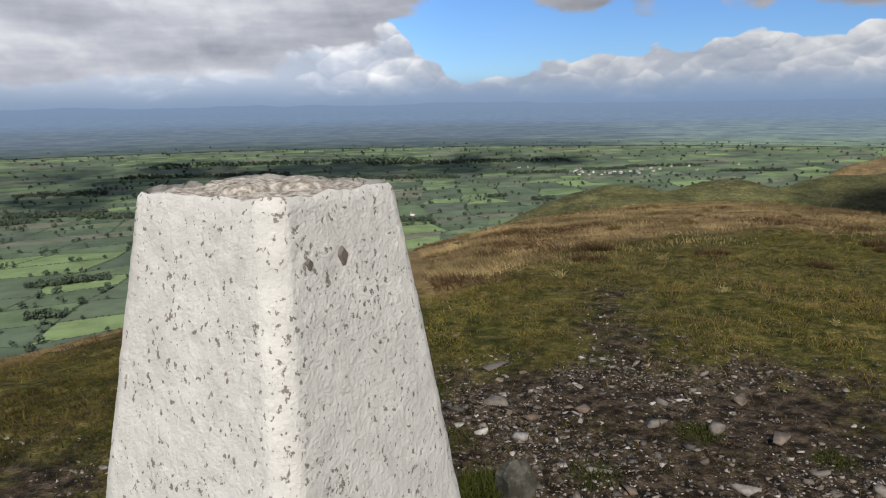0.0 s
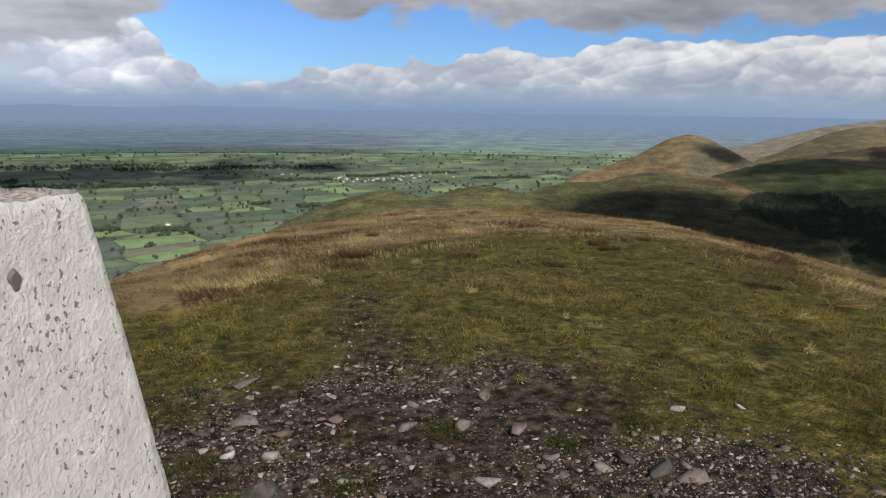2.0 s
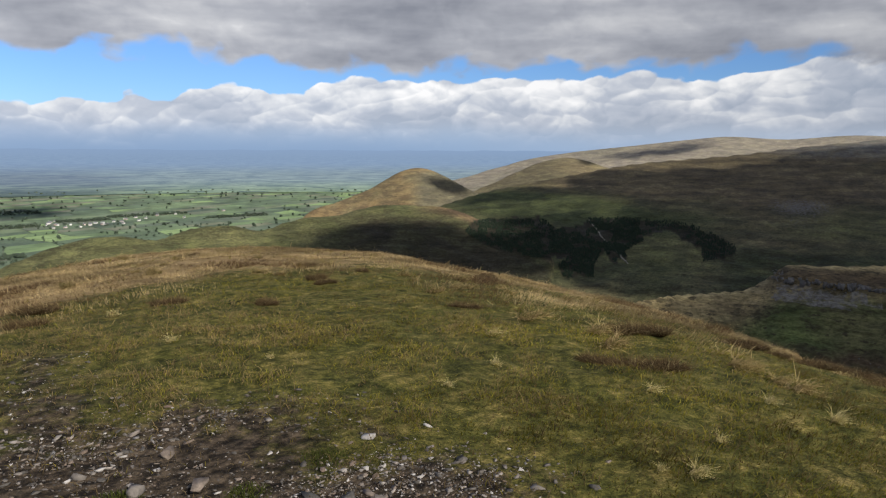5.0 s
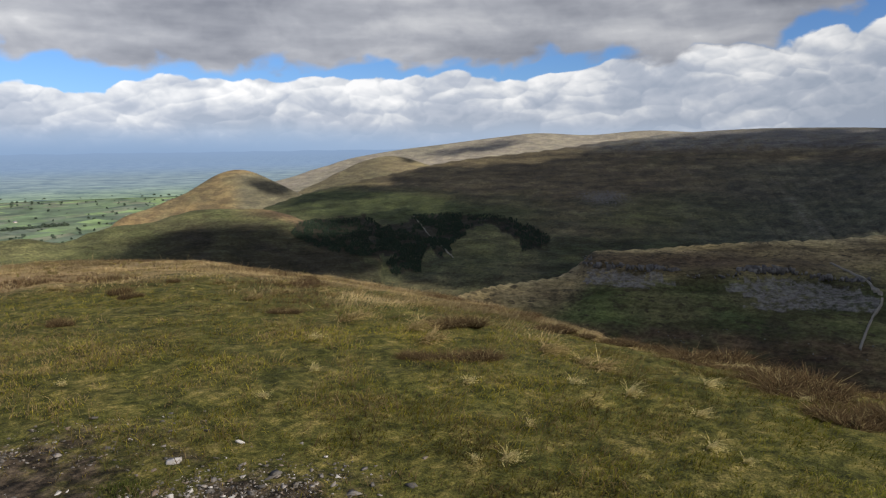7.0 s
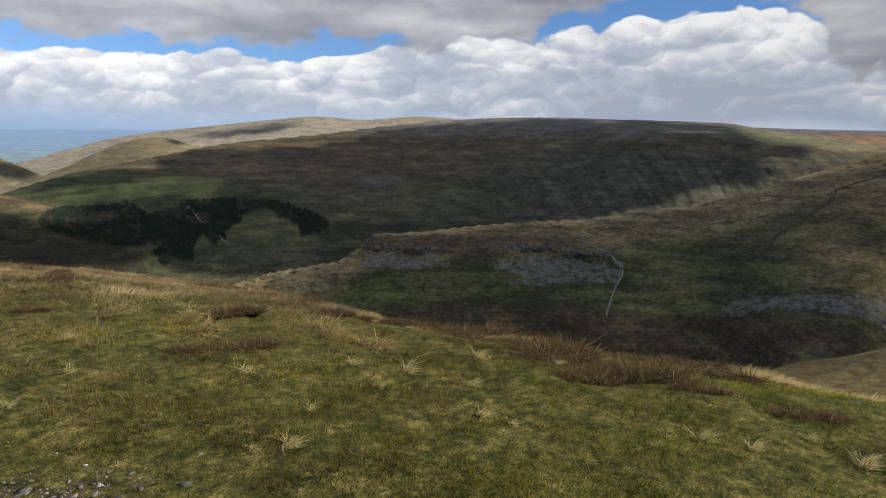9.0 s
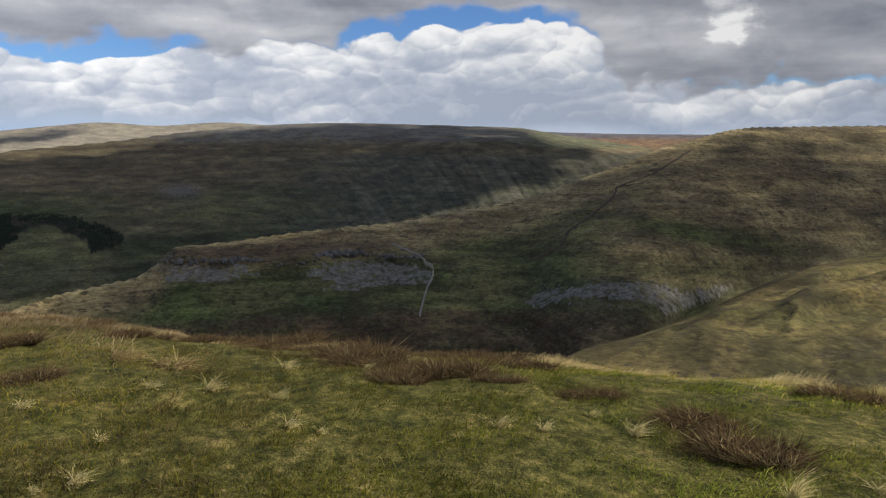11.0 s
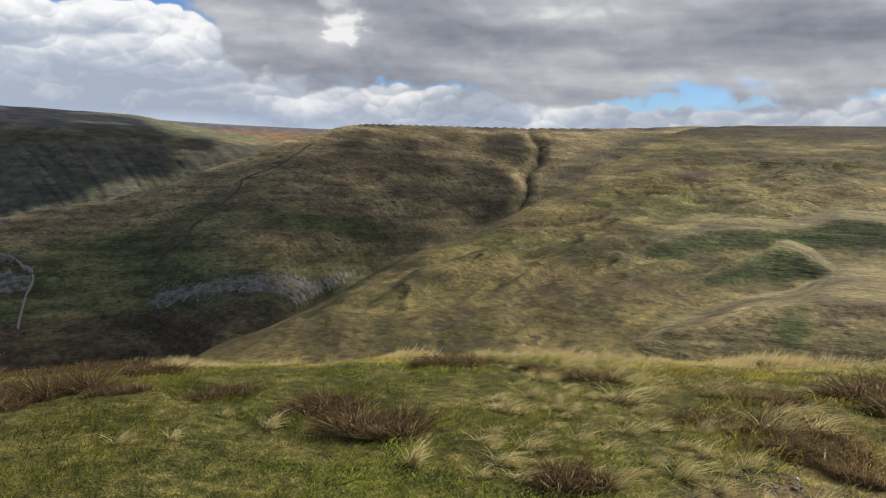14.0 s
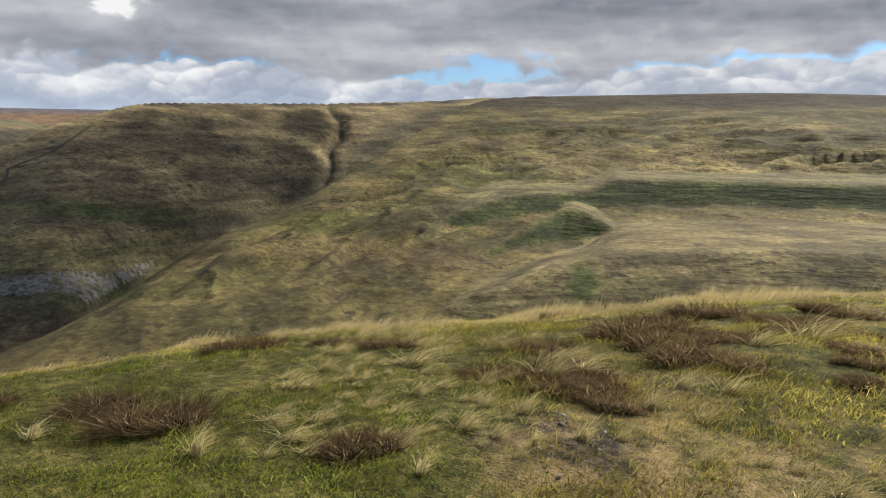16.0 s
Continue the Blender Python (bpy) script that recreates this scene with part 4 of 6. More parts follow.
# ---------------------------------------------------------------- the far country
def distance_look(n):
    t = n.tree.nodes.new("ShaderNodeAttribute")
    t.attribute_name = "lie"
    far = n.add("ShaderNodeSeparateXYZ", Vector=t.outputs["Vector"]).outputs
    q = n.vec(far[0], far[1], 0.0)
    patch = n.noise(q, 2.4, 8.0, 0.75)
    woods = n.smooth(n.noise(q, 3.4, 6.0, 0.74), 0.53, 0.62)
    # painted cloud shade over the western half, painted sun on the northern fields
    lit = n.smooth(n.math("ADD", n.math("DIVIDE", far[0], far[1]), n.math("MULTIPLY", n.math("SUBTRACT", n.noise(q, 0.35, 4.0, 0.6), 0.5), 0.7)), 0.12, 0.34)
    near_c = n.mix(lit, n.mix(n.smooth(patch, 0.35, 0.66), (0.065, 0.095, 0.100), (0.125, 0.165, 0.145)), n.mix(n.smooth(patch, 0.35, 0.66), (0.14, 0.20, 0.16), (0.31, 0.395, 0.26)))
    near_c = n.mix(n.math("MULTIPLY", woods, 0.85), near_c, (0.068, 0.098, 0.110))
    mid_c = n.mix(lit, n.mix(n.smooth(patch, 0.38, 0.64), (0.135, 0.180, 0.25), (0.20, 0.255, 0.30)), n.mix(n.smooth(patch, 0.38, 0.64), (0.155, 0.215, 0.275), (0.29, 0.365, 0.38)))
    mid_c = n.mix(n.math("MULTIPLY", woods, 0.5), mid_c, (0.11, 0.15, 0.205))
    # haze painted as a paler, bluer glow towards the horizon
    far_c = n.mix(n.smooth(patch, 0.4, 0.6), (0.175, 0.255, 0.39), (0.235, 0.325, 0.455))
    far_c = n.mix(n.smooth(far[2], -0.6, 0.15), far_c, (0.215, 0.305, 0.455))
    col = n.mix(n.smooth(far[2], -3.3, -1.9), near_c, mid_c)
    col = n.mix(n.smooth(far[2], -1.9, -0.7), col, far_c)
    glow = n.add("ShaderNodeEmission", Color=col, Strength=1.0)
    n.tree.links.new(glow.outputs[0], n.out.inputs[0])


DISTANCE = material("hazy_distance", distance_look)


def make_distance():
    b = np.arange(-60, 60, 0.4)
    rr = np.linspace(3880, 4866, 60)
    A, R = np.meshgrid(b, rr, indexing="ij")
    X, Y = at(A, R)
    D = true_distance(R)
    Z = EYE - VALE * R / D + 7.0
    # low ranges that close the horizon
    crest = 0.12 + 0.55 * np.maximum(fbm(b * 0.22, b * 0 + 3, 4, 91) + 0.12, 0) * step01(b, 16, 2) + 0.12 * fbm(b * 0.9, b * 0, 3, 95)
    Z[:, -1] = EYE + 4866 * np.tan(np.radians(crest))
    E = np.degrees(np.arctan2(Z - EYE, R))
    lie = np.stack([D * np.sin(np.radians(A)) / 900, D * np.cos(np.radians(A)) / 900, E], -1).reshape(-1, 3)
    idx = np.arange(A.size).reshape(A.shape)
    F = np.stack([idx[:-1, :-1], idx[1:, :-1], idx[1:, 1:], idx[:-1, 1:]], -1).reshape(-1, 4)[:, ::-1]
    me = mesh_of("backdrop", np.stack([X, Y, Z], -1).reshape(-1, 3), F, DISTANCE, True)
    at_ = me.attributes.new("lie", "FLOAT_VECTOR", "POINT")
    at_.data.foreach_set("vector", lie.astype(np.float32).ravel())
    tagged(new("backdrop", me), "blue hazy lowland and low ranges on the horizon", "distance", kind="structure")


make_distance()


# ---------------------------------------------------------------- fields, hedges and trees of the vale
def island_look(stops, rough=0.95, grain=0.05):
    def build(n):
        rnd = n.tree.nodes.new("ShaderNodeNewGeometry").outputs["Random Per Island"]
        col = n.ramp(rnd, stops)
        v = n.smooth(n.noise(place(n), grain, 5.0, 0.65), 0.25, 0.75, 0.7, 1.25)
        n.set(n.shader.inputs["Base Color"], n.mix(1.0, col, n.vec(v, v, v), "MULTIPLY"))
        n.shader.inputs["Roughness"].default_value = rough
        n.shader.inputs["Specular IOR Level"].default_value = 0.1
    return build


# pasture and leaf greens lifted and blued in place of valley haze
FIELD = material("pasture", island_look([(0.0, (0.068, 0.092, 0.075)), (0.2, (0.105, 0.145, 0.092)), (0.35, (0.080, 0.110, 0.078)), (0.5, (0.138, 0.19, 0.108)), (0.62, (0.10, 0.125, 0.098)), (0.75, (0.165, 0.17, 0.122)), (0.85, (0.12, 0.17, 0.098)), (0.93, (0.165, 0.235, 0.11)), (1.0, (0.19, 0.26, 0.12))], grain=0.012))
LEAF = material("broadleaf", island_look([(0.0, (0.050, 0.070, 0.055)), (0.5, (0.068, 0.092, 0.066)), (1.0, (0.09, 0.115, 0.075))], grain=0.2))
NEEDLE = material("spruce", island_look([(0.0, (0.016, 0.026, 0.018)), (0.6, (0.022, 0.034, 0.022)), (1.0, (0.034, 0.046, 0.026))], grain=0.2))


def vale_point(tx, ty, lift=0.0):
    """Where a place of the true vale lies in the drawn-together land."""
    a, d = polar(tx, ty)
    r = np.where(d > 2500, 4900 - 6.0e6 / np.maximum(d, 1), d)
    x, y = at(a, r)
    z = EYE - VALE * r / true_distance(r) + 2.0 * fbm((x - HUB[0]) / 300, (y - HUB[1]) / 300, 2, 3) * step01(r, 2500, 1500)
    return np.stack([x, y, z + lift], -1), a, r


def open_vale(tx, ty):
    p, a, r = vale_point(tx, ty)
    return (height(a, r) - p[..., 2] < 2.5) & (a > -42) & (a < 40) & (r < 3990)


def tree_shape(seed, tall, wide):
    """A small far tree: tapered trunk, limbs and a ragged crown of leaf clumps."""
    g = np.random.default_rng(seed)
    V, F = [], []

    def tri(p):
        F.append([len(V), len(V) + 1, len(V) + 2])
        V.extend(p)
    w = 0.035 * tall
    for k in range(3):
        u, q = 2 * math.pi * k / 3, 2 * math.pi * (k + 1) / 3
        tri([(w * math.cos(u), w * math.sin(u), -0.05 * tall), (w * math.cos(q), w * math.sin(q), -0.05 * tall), (0, 0, 0.75 * tall)])
    for lobe in range(7):
        u, q = g.uniform(0, 2 * math.pi), g.uniform(0.0, 0.6) * wide / 2
        c = np.array([q * math.cos(u), q * math.sin(u), tall * g.uniform(0.36, 0.78)])
        tri([(0, 0, 0.28 * tall), (0.02 * tall, 0, 0.3 * tall), tuple(c)])
        for leaf in range(6):
            d = g.normal(size=3)
            d = d / np.linalg.norm(d)
            m = c + d * np.array([wide * 0.27, wide * 0.27, tall * 0.19]) * g.uniform(0.6, 1.05)
            e1, e2 = np.cross(d, g.normal(size=3)), None
            e1 = e1 / (np.linalg.norm(e1) + 1e-6)
            e2 = np.cross(d, e1)
            s = 0.17 * wide
            tri([tuple(m + s * e1), tuple(m + s * (-0.5 * e1 + 0.86 * e2)), tuple(m + s * (-0.5 * e1 - 0.86 * e2))])
    return np.array(V), np.array(F)


def spruce_shape(seed, tall, wide):
    g = np.random.default_rng(seed)
    V, F = [], []
    for layer in range(3):
        z0, z1 = tall * (0.05 + 0.27 * layer), tall * (0.46 + 0.27 * layer)
        w = wide / 2 * (1 - 0.28 * layer)
        k = 6
        ring = [(w * g.uniform(0.75, 1.1) * math.cos(2 * math.pi * i / k + layer), w * g.uniform(0.75, 1.1) * math.sin(2 * math.pi * i / k + layer), z0 + g.uniform(-0.04, 0.04) * tall) for i in range(k)]
        b = len(V)
        V.extend(ring + [(0, 0, z1)])
        F.extend([[b + i, b + (i + 1) % k, b + k] for i in range(k)])
    return np.array(V), np.array(F)


def scatter(name, shapes, points, scales, turns, mat, label, category, tilt=None):
    """Many small plants or stones in one mesh."""
    g = np.random.default_rng(11)
    pick = g.integers(0, len(shapes), len(points))
    V, F, count = [], [], 0
    for k, (v, f) in enumerate(shapes):
        sel = np.where(pick == k)[0]
        if not len(sel):
            continue
        c, s = np.cos(turns[sel])[:, None], np.sin(turns[sel])[:, None]
        sc = np.asarray(scales)[sel]
        sc = sc[:, None] if sc.ndim == 1 else sc
        sx, sy, sz = (sc[:, [0]], sc[:, [min(1, sc.shape[1] - 1)]], sc[:, [-1]])
        lx, ly, lz = v[None, :, 0] * sx, v[None, :, 1] * sy, v[None, :, 2] * sz
        p = np.stack([c * lx - s * ly + points[sel, 0][:, None], s * lx + c * ly + points[sel, 1][:, None], lz + points[sel, 2][:, None]], -1)
        V.append(p.reshape(-1, 3))
        F.append((f[None] + (np.arange(len(sel)) * len(v))[:, None, None] + count).reshape(-1, 3))
        count += len(sel) * len(v)
    ob = new(name, mesh_of(name, np.concatenate(V), np.concatenate(F), mat))
    return tagged(ob, label, category, kind="stuff")


def make_vale():
    g = np.random.default_rng(21)
    c, s = math.cos(radians(24)), math.sin(radians(24))
    di, dj = 165.0, 105.0
    ni, nj = 112, 104
    I, J = np.meshgrid(np.arange(ni), np.arange(nj), indexing="ij")
    u = (I - ni * 0.62) * di + g.uniform(-0.32, 0.32, I.shape) * di + (J % 2) * 0.0
    v = J * dj + g.uniform(-0.3, 0.3, I.shape) * dj + 200
    tx, ty = c * u - s * v * 0.15, s * u + v
    V, F, count = [], [], 0
    hedge_pts, tree_pts = [], []
    mx = (tx[:-1, :-1] + tx[1:, 1:]) / 2
    my = (ty[:-1, :-1] + ty[1:, 1:]) / 2
    ok = open_vale(mx, my) & (np.hypot(mx, my) < 6500)
    for i, j in zip(*np.where(ok)):
        q = np.array([[tx[i, j], ty[i, j]], [tx[i + 1, j], ty[i + 1, j]], [tx[i + 1, j + 1], ty[i + 1, j + 1]], [tx[i, j + 1], ty[i, j + 1]]])
        m = q.mean(0)
        inner = m + (q - m) * 0.965
        uu, vv = np.meshgrid([0, 0.5, 1], [0, 0.5, 1], indexing="ij")
        uu, vv = uu.ravel()[:, None], vv.ravel()[:, None]
        pts = (1 - uu) * (1 - vv) * inner[0] + uu * (1 - vv) * inner[1] + uu * vv * inner[2] + (1 - uu) * vv * inner[3]
        d = math.hypot(*m)
        p, _, _ = vale_point(pts[:, 0], pts[:, 1], 1.2 + 2.5 * float(step01(d, 2500, 4000)))
        V.append(p)
        F.append(np.array([[0, 3, 4, 1], [3, 6, 7, 4], [1, 4, 5, 2], [4, 7, 8, 5]]) + count)
        count += 9
        for a_, b_ in ((0, 1), (0, 3)):
            if g.uniform() < 0.72:
                length = np.hypot(*(q[b_] - q[a_]))
                k = int(length / 8)
                t = (np.arange(k) + g.uniform(0, 1, k)) / k
                hedge_pts.append(q[a_] + (q[b_] - q[a_]) * t[:, None])
                few = g.uniform(0, 1, g.poisson(length / (50 if d < 2600 else 130 if d < 3600 else 400)))
                tree_pts.append(q[a_] + (q[b_] - q[a_]) * few[:, None] + g.normal(0, 3, (len(few), 2)))
        if g.uniform() < 0.35 and d < 3600:
            tree_pts.append(m + g.normal(0, 30, (g.integers(1, 4), 2)))
    me = mesh_of("fields", np.concatenate(V), np.concatenate(F), FIELD)
    tagged(new("fields", me), "patchwork of green and straw pastures in the valley", "fields", kind="stuff")
    # shelter woods: bearing, degrees below the level, half width across and along in metres, turn
    for a, e, w, l, turn, num in ((-28.2, 12.05, 75, 9, 62, 130), (-30, 14.2, 28, 12, 70, 26), (-28.5, 7.2, 150, 60, 75, 240), (-25, 7.6, 90, 40, 80, 120), (-31, 7.5, 60, 40, 60, 90), (-28, 5.8, 170, 50, 80, 160),
                                  (8.1, 7.35, 42, 20, 80, 46), (-2.2, 9.0, 55, 14, 100, 60), (-7.3, 8.75, 60, 22, 80, 80), (-3, 5.6, 260, 50, 85, 260), (-8.5, 5.55, 260, 60, 85, 240), (4.4, 7.15, 40, 12, 70, 30),
                                  (12.7, 5.0, 110, 40, 85, 110), (7.5, 5.3, 150, 40, 85, 140), (23.4, 5.0, 170, 22, 92, 130), (17, 4.75, 200, 40, 85, 140), (-18, 5.0, 400, 90, 85, 340), (2, 4.4, 600, 120, 85, 420), (-12, 4.2, 800, 150, 80, 420)):
        d = VALE / math.tan(radians(e))
        o = np.array([d * math.sin(radians(a)), d * math.cos(radians(a))])
        b = radians(turn)
        pu, pv = g.uniform(-1, 1, num) * w, g.uniform(-1, 1, num) * l
        tree_pts.append(np.stack([o[0] + pu * math.sin(b) + pv * math.cos(b), o[1] + pu * math.cos(b) - pv * math.sin(b)], -1))
    tp = np.concatenate(tree_pts)
    tp = tp[open_vale(tp[:, 0], tp[:, 1])]
    p, _, r = vale_point(tp[:, 0], tp[:, 1], 0.5)
    shapes = [tree_shape(k, 1.0, w) for k, w in enumerate((0.95, 1.1, 0.85, 1.25))]
    scatter("valley_trees", shapes, p, g.uniform(8, 17, len(p)), g.uniform(0, 6.28, len(p)), LEAF, "dark green hedgerow trees and small woods in the valley", "trees")
    hp = np.concatenate(hedge_pts)
    hp = hp[open_vale(hp[:, 0], hp[:, 1]) & (np.hypot(hp[:, 0], hp[:, 1]) < 3500)]
    p, _, r = vale_point(hp[:, 0], hp[:, 1], -0.8)
    bv, bf = ball_mesh(1)
    lumps = [(bv * (1 + 0.5 * fbm(bv[:, 0] * 2 + k, bv[:, 1] * 2 + bv[:, 2], 2, k))[:, None] * np.array([5.0, 1.9, 2.2]) + np.array([0, 0, 1.1]), bf) for k in range(3)]
    scatter("hedges", lumps, p, g.uniform(0.7, 1.25, len(p)), g.uniform(0, 6.28, len(p)), LEAF, "dark hedges between the valley fields", "hedges")


make_vale()


# ---------------------------------------------------------------- village
def wall_look(n):
    rnd = n.tree.nodes.new("ShaderNodeObjectInfo").outputs["Random"]
    n.set(n.shader.inputs["Base Color"], n.ramp(rnd, [(0.0, (0.75, 0.73, 0.70)), (0.5, (0.55, 0.50, 0.45)), (0.75, (0.42, 0.33, 0.28)), (1.0, (0.8, 0.8, 0.78))]))


def slate_look(n):
    n.set(n.shader.inputs["Base Color"], n.mix(n.noise(place(n), 0.4), (0.10, 0.10, 0.12), (0.22, 0.22, 0.24)))


RENDERED, SLATE = material("house_wall", wall_look), material("slate_roof", slate_look)


def make_house():
    thing = new("house")
    tagged(thing, "small stone and whitewashed village house with a slate roof", "house", "village houses")
    bm = bmesh.new()
    bmesh.ops.create_cube(bm, size=1)
    bmesh.ops.scale(bm, vec=(13, 8, 6.5), verts=bm.verts)
    bmesh.ops.translate(bm, vec=(0, 0, 2.75), verts=bm.verts)
    part("wall", bm, RENDERED, thing)
    bm = bmesh.new()
    ends = []
    for x in (-6.9, 6.9):
        ends.append([bm.verts.new((x, y, z)) for y, z in ((-4.5, 5.8), (-4.5, 6.1), (0, 9.6), (4.5, 6.1), (4.5, 5.8), (0, 9.2))])
    for k in range(6):
        bm.faces.new((ends[0][k], ends[0][(k + 1) % 6], ends[1][(k + 1) % 6], ends[1][k]))
    bm.faces.new(ends[0][::-1])
    bm.faces.new(ends[1])
    bmesh.ops.recalc_face_normals(bm, faces=bm.faces)
    roof = part("roof", bm, SLATE, thing)
    bm = bmesh.new()
    bmesh.ops.create_cube(bm, size=1)
    bmesh.ops.scale(bm, vec=(1.0, 1.2, 2.6), verts=bm.verts)
    bmesh.ops.translate(bm, vec=(5.6, 0, 9.8), verts=bm.verts)
    part("chimney", bm, RENDERED, roof)
    return thing


def make_village():
    g = np.random.default_rng(5)
    first = make_house()
    done = False
    for a0, e0, spread, num in ((14.6, 5.16, (210, 110), 26), (12.2, 5.25, (60, 40), 4), (-2.4, 8.6, (10, 10), 1), (18.5, 4.7, (160, 60), 5), (5.3, 4.9, (60, 60), 2)):
        d = VALE / math.tan(radians(e0))
        for k in range(num):
            tx = d * math.sin(radians(a0)) + g.normal() * spread[0]
            ty = d * math.cos(radians(a0)) + g.normal() * spread[1]
            p, a, r = vale_point(np.array([tx]), np.array([ty]), 1.0)
            if height(a, r)[0] - p[0, 2] > 4:
                continue
            m = pose(*p[0], 0, 0, g.uniform(0, 180))
            if not done:
                first.matrix_world, done = m, True
            else:
                copy_thing(first, m)


make_village()


# ---------------------------------------------------------------- spruce plantation, screes and scars, track
def hillside(a, e):
    """Places on the hills by bearing and degrees from the summit eye."""
    r = sighted_many(a, e)
    x, y = at(a, r)
    return np.stack([x, y, height(a, r)], -1), r


def make_plantation():
    g = np.random.default_rng(8)
    P = []
    for corners, num in FOREST:
        a0, a1 = min(c[0] for c in corners), max(c[0] for c in corners)
        e0, e1 = min(c[1] for c in corners), max(c[1] for c in corners)
        a, e = g.uniform(a0, a1, num * 3), g.uniform(e0, e1, num * 3)
        keep = inside(a, e, corners) & (fbm(a * 1.6, e * 2.6, 3, 19) > -0.11)
        p, r = hillside(a[keep][:num], e[keep][:num])
        P.append(p[(r > 1300) & (r < 2600)])
    p = np.concatenate(P)
    shapes = [spruce_shape(k, 1.0, w) for k, w in enumerate((0.62, 0.55, 0.7))]
    scatter("spruce_plantation", shapes, p, g.uniform(3.8, 6.6, len(p)), g.uniform(0, 6.28, len(p)), NEEDLE, "dark spruce plantation in blocks under the plateau", "trees")


make_plantation()


def rock_look(n):
    rnd = n.tree.nodes.new("ShaderNodeNewGeometry").outputs["Random Per Island"]
    v = n.noise(place(n), 0.6, 5.0, 0.7)
    col = n.mix(v, (0.060, 0.056, 0.050), (0.185, 0.175, 0.16))
    w = n.smooth(rnd, 0.0, 1.0, 0.65, 1.15)
    n.set(n.shader.inputs["Base Color"], n.mix(1.0, col, n.vec(w, w, w), "MULTIPLY"))


LIMESTONE = material("limestone", rock_look)


def angular(seed, points=11):
    """An angular lump: the hull of random points in a unit box."""
    g = np.random.default_rng(seed)
    bm = bmesh.new()
    for p in g.uniform(-0.5, 0.5, (points, 3)):
        bm.verts.new(p)
    r = bmesh.ops.convex_hull(bm, input=bm.verts)
    bmesh.ops.delete(bm, geom=[v for v in bm.verts if not v.link_faces], context="VERTS")
    bmesh.ops.triangulate(bm, faces=bm.faces)
    bm.verts.index_update()
    v = np.array([q.co[:] for q in bm.verts])
    f = np.array([[q.index for q in p.verts] for p in bm.faces])
    bm.free()
    return v, f


LUMPS = [angular(k) for k in range(10)]


def make_scars():
    g = np.random.default_rng(14)
    for name, bands in (("limestone_scar", ((65.2, 71.6, -9.4, -9.2, 90, 2.6), (72, 76, -9.9, -9.75, 24, 1.8), (75.8, 79.6, -9.2, -9.0, 100, 3.6), (79.4, 84.4, -9.5, -9.35, 70, 2.8), (66, 70, -10.3, -9.6, 40, 1.0), (77, 84, -10.6, -9.7, 60, 1.0), (64.3, 65.1, -9.1, -8.3, 24, 2.0))),
                        ("scree_outcrop", ((93.2, 95.6, -12.0, -11.3, 14, 1.3), (96.5, 101, -11.5, -10.9, 22, 1.5), (101, 105, -11.9, -11.0, 22, 1.5), (94, 104, -13.2, -11.8, 70, 1.1), (70, 100, -15.2, -13.6, 50, 0.9)))):
        P, S = [], []
        for a0, a1, e0, e1, num, size in bands:
            a = g.uniform(a0, a1, num)
            e = g.uniform(e0, e1, num) + 0.12 * fbm(a * 1.3, a * 0, 3, 6) * 2
            p, r = hillside(a, e)
            P.append(p)
            k = size * g.lognormal(0, 0.35, (num, 1)) * np.array([[1.2, 1.0, 1.5]])
            S.append(k)
        P, S = np.concatenate(P), np.concatenate(S)
        scatter(name, LUMPS, P, S, g.uniform(0, 6.28, len(P)), LIMESTONE, "pale grey limestone crags along the hillside", "rocks")


make_scars()


def peat_look(n):
    n.set(n.shader.inputs["Base Color"], n.mix(n.noise(place(n), 0.3, 5.0, 0.7), (0.030, 0.022, 0.015), (0.070, 0.053, 0.036)))


def wall_stone_look(n):
    n.set(n.shader.inputs["Base Color"], n.mix(n.noise(place(n), 0.5, 5.0, 0.7), (0.12, 0.11, 0.09), (0.26, 0.24, 0.19)))


PEAT, DRYSTONE = material("bare_peat", peat_look), material("dry_stone", wall_stone_look)


def ribbon(name, line, half, lift, mat, label, category, rise=0.0, seed=0):
    """A strip draped over the hills along (bearing, degrees) points."""
    t = np.linspace(0, len(line) - 1, 90)
    a = np.interp(t, range(len(line)), [q[0] for q in line]) + 0.12 * fbm(t * 1.7, t * 0, 3, seed)
    e = np.interp(t, range(len(line)), [q[1] for q in line]) + 0.1 * fbm(t * 1.9, t * 0 + 5, 3, seed)
    p, r = hillside(a, e)
    way = np.gradient(p[:, :2], axis=0)
    way = way / (np.linalg.norm(way, axis=1)[:, None] + 1e-9)
    side = np.stack([-way[:, 1], way[:, 0]], -1)
    w = half * (0.75 + 0.8 * (fbm(t * 2.3, t * 0 + 9, 2, seed) + 0.5))[:, None]
    L, R = p[:, :2] + side * w, p[:, :2] - side * w
    zl, zr = ground_z(L[:, 0], L[:, 1]) + lift, ground_z(R[:, 0], R[:, 1]) + lift
    top = np.maximum(zl, zr) + rise
    V = np.concatenate([np.c_[L, zl - 1], np.c_[L, zl + rise], np.c_[R, zr + rise], np.c_[R, zr - 1]])
    n = len(t)
    i = np.arange(n - 1)
    F = np.concatenate([np.stack([k * n + i, k * n + i + 1, (k + 1) * n + i + 1, (k + 1) * n + i], -1) for k in range(3)])
    tagged(new(name, mesh_of(name, V, F, mat)), label, category, kind="structure")


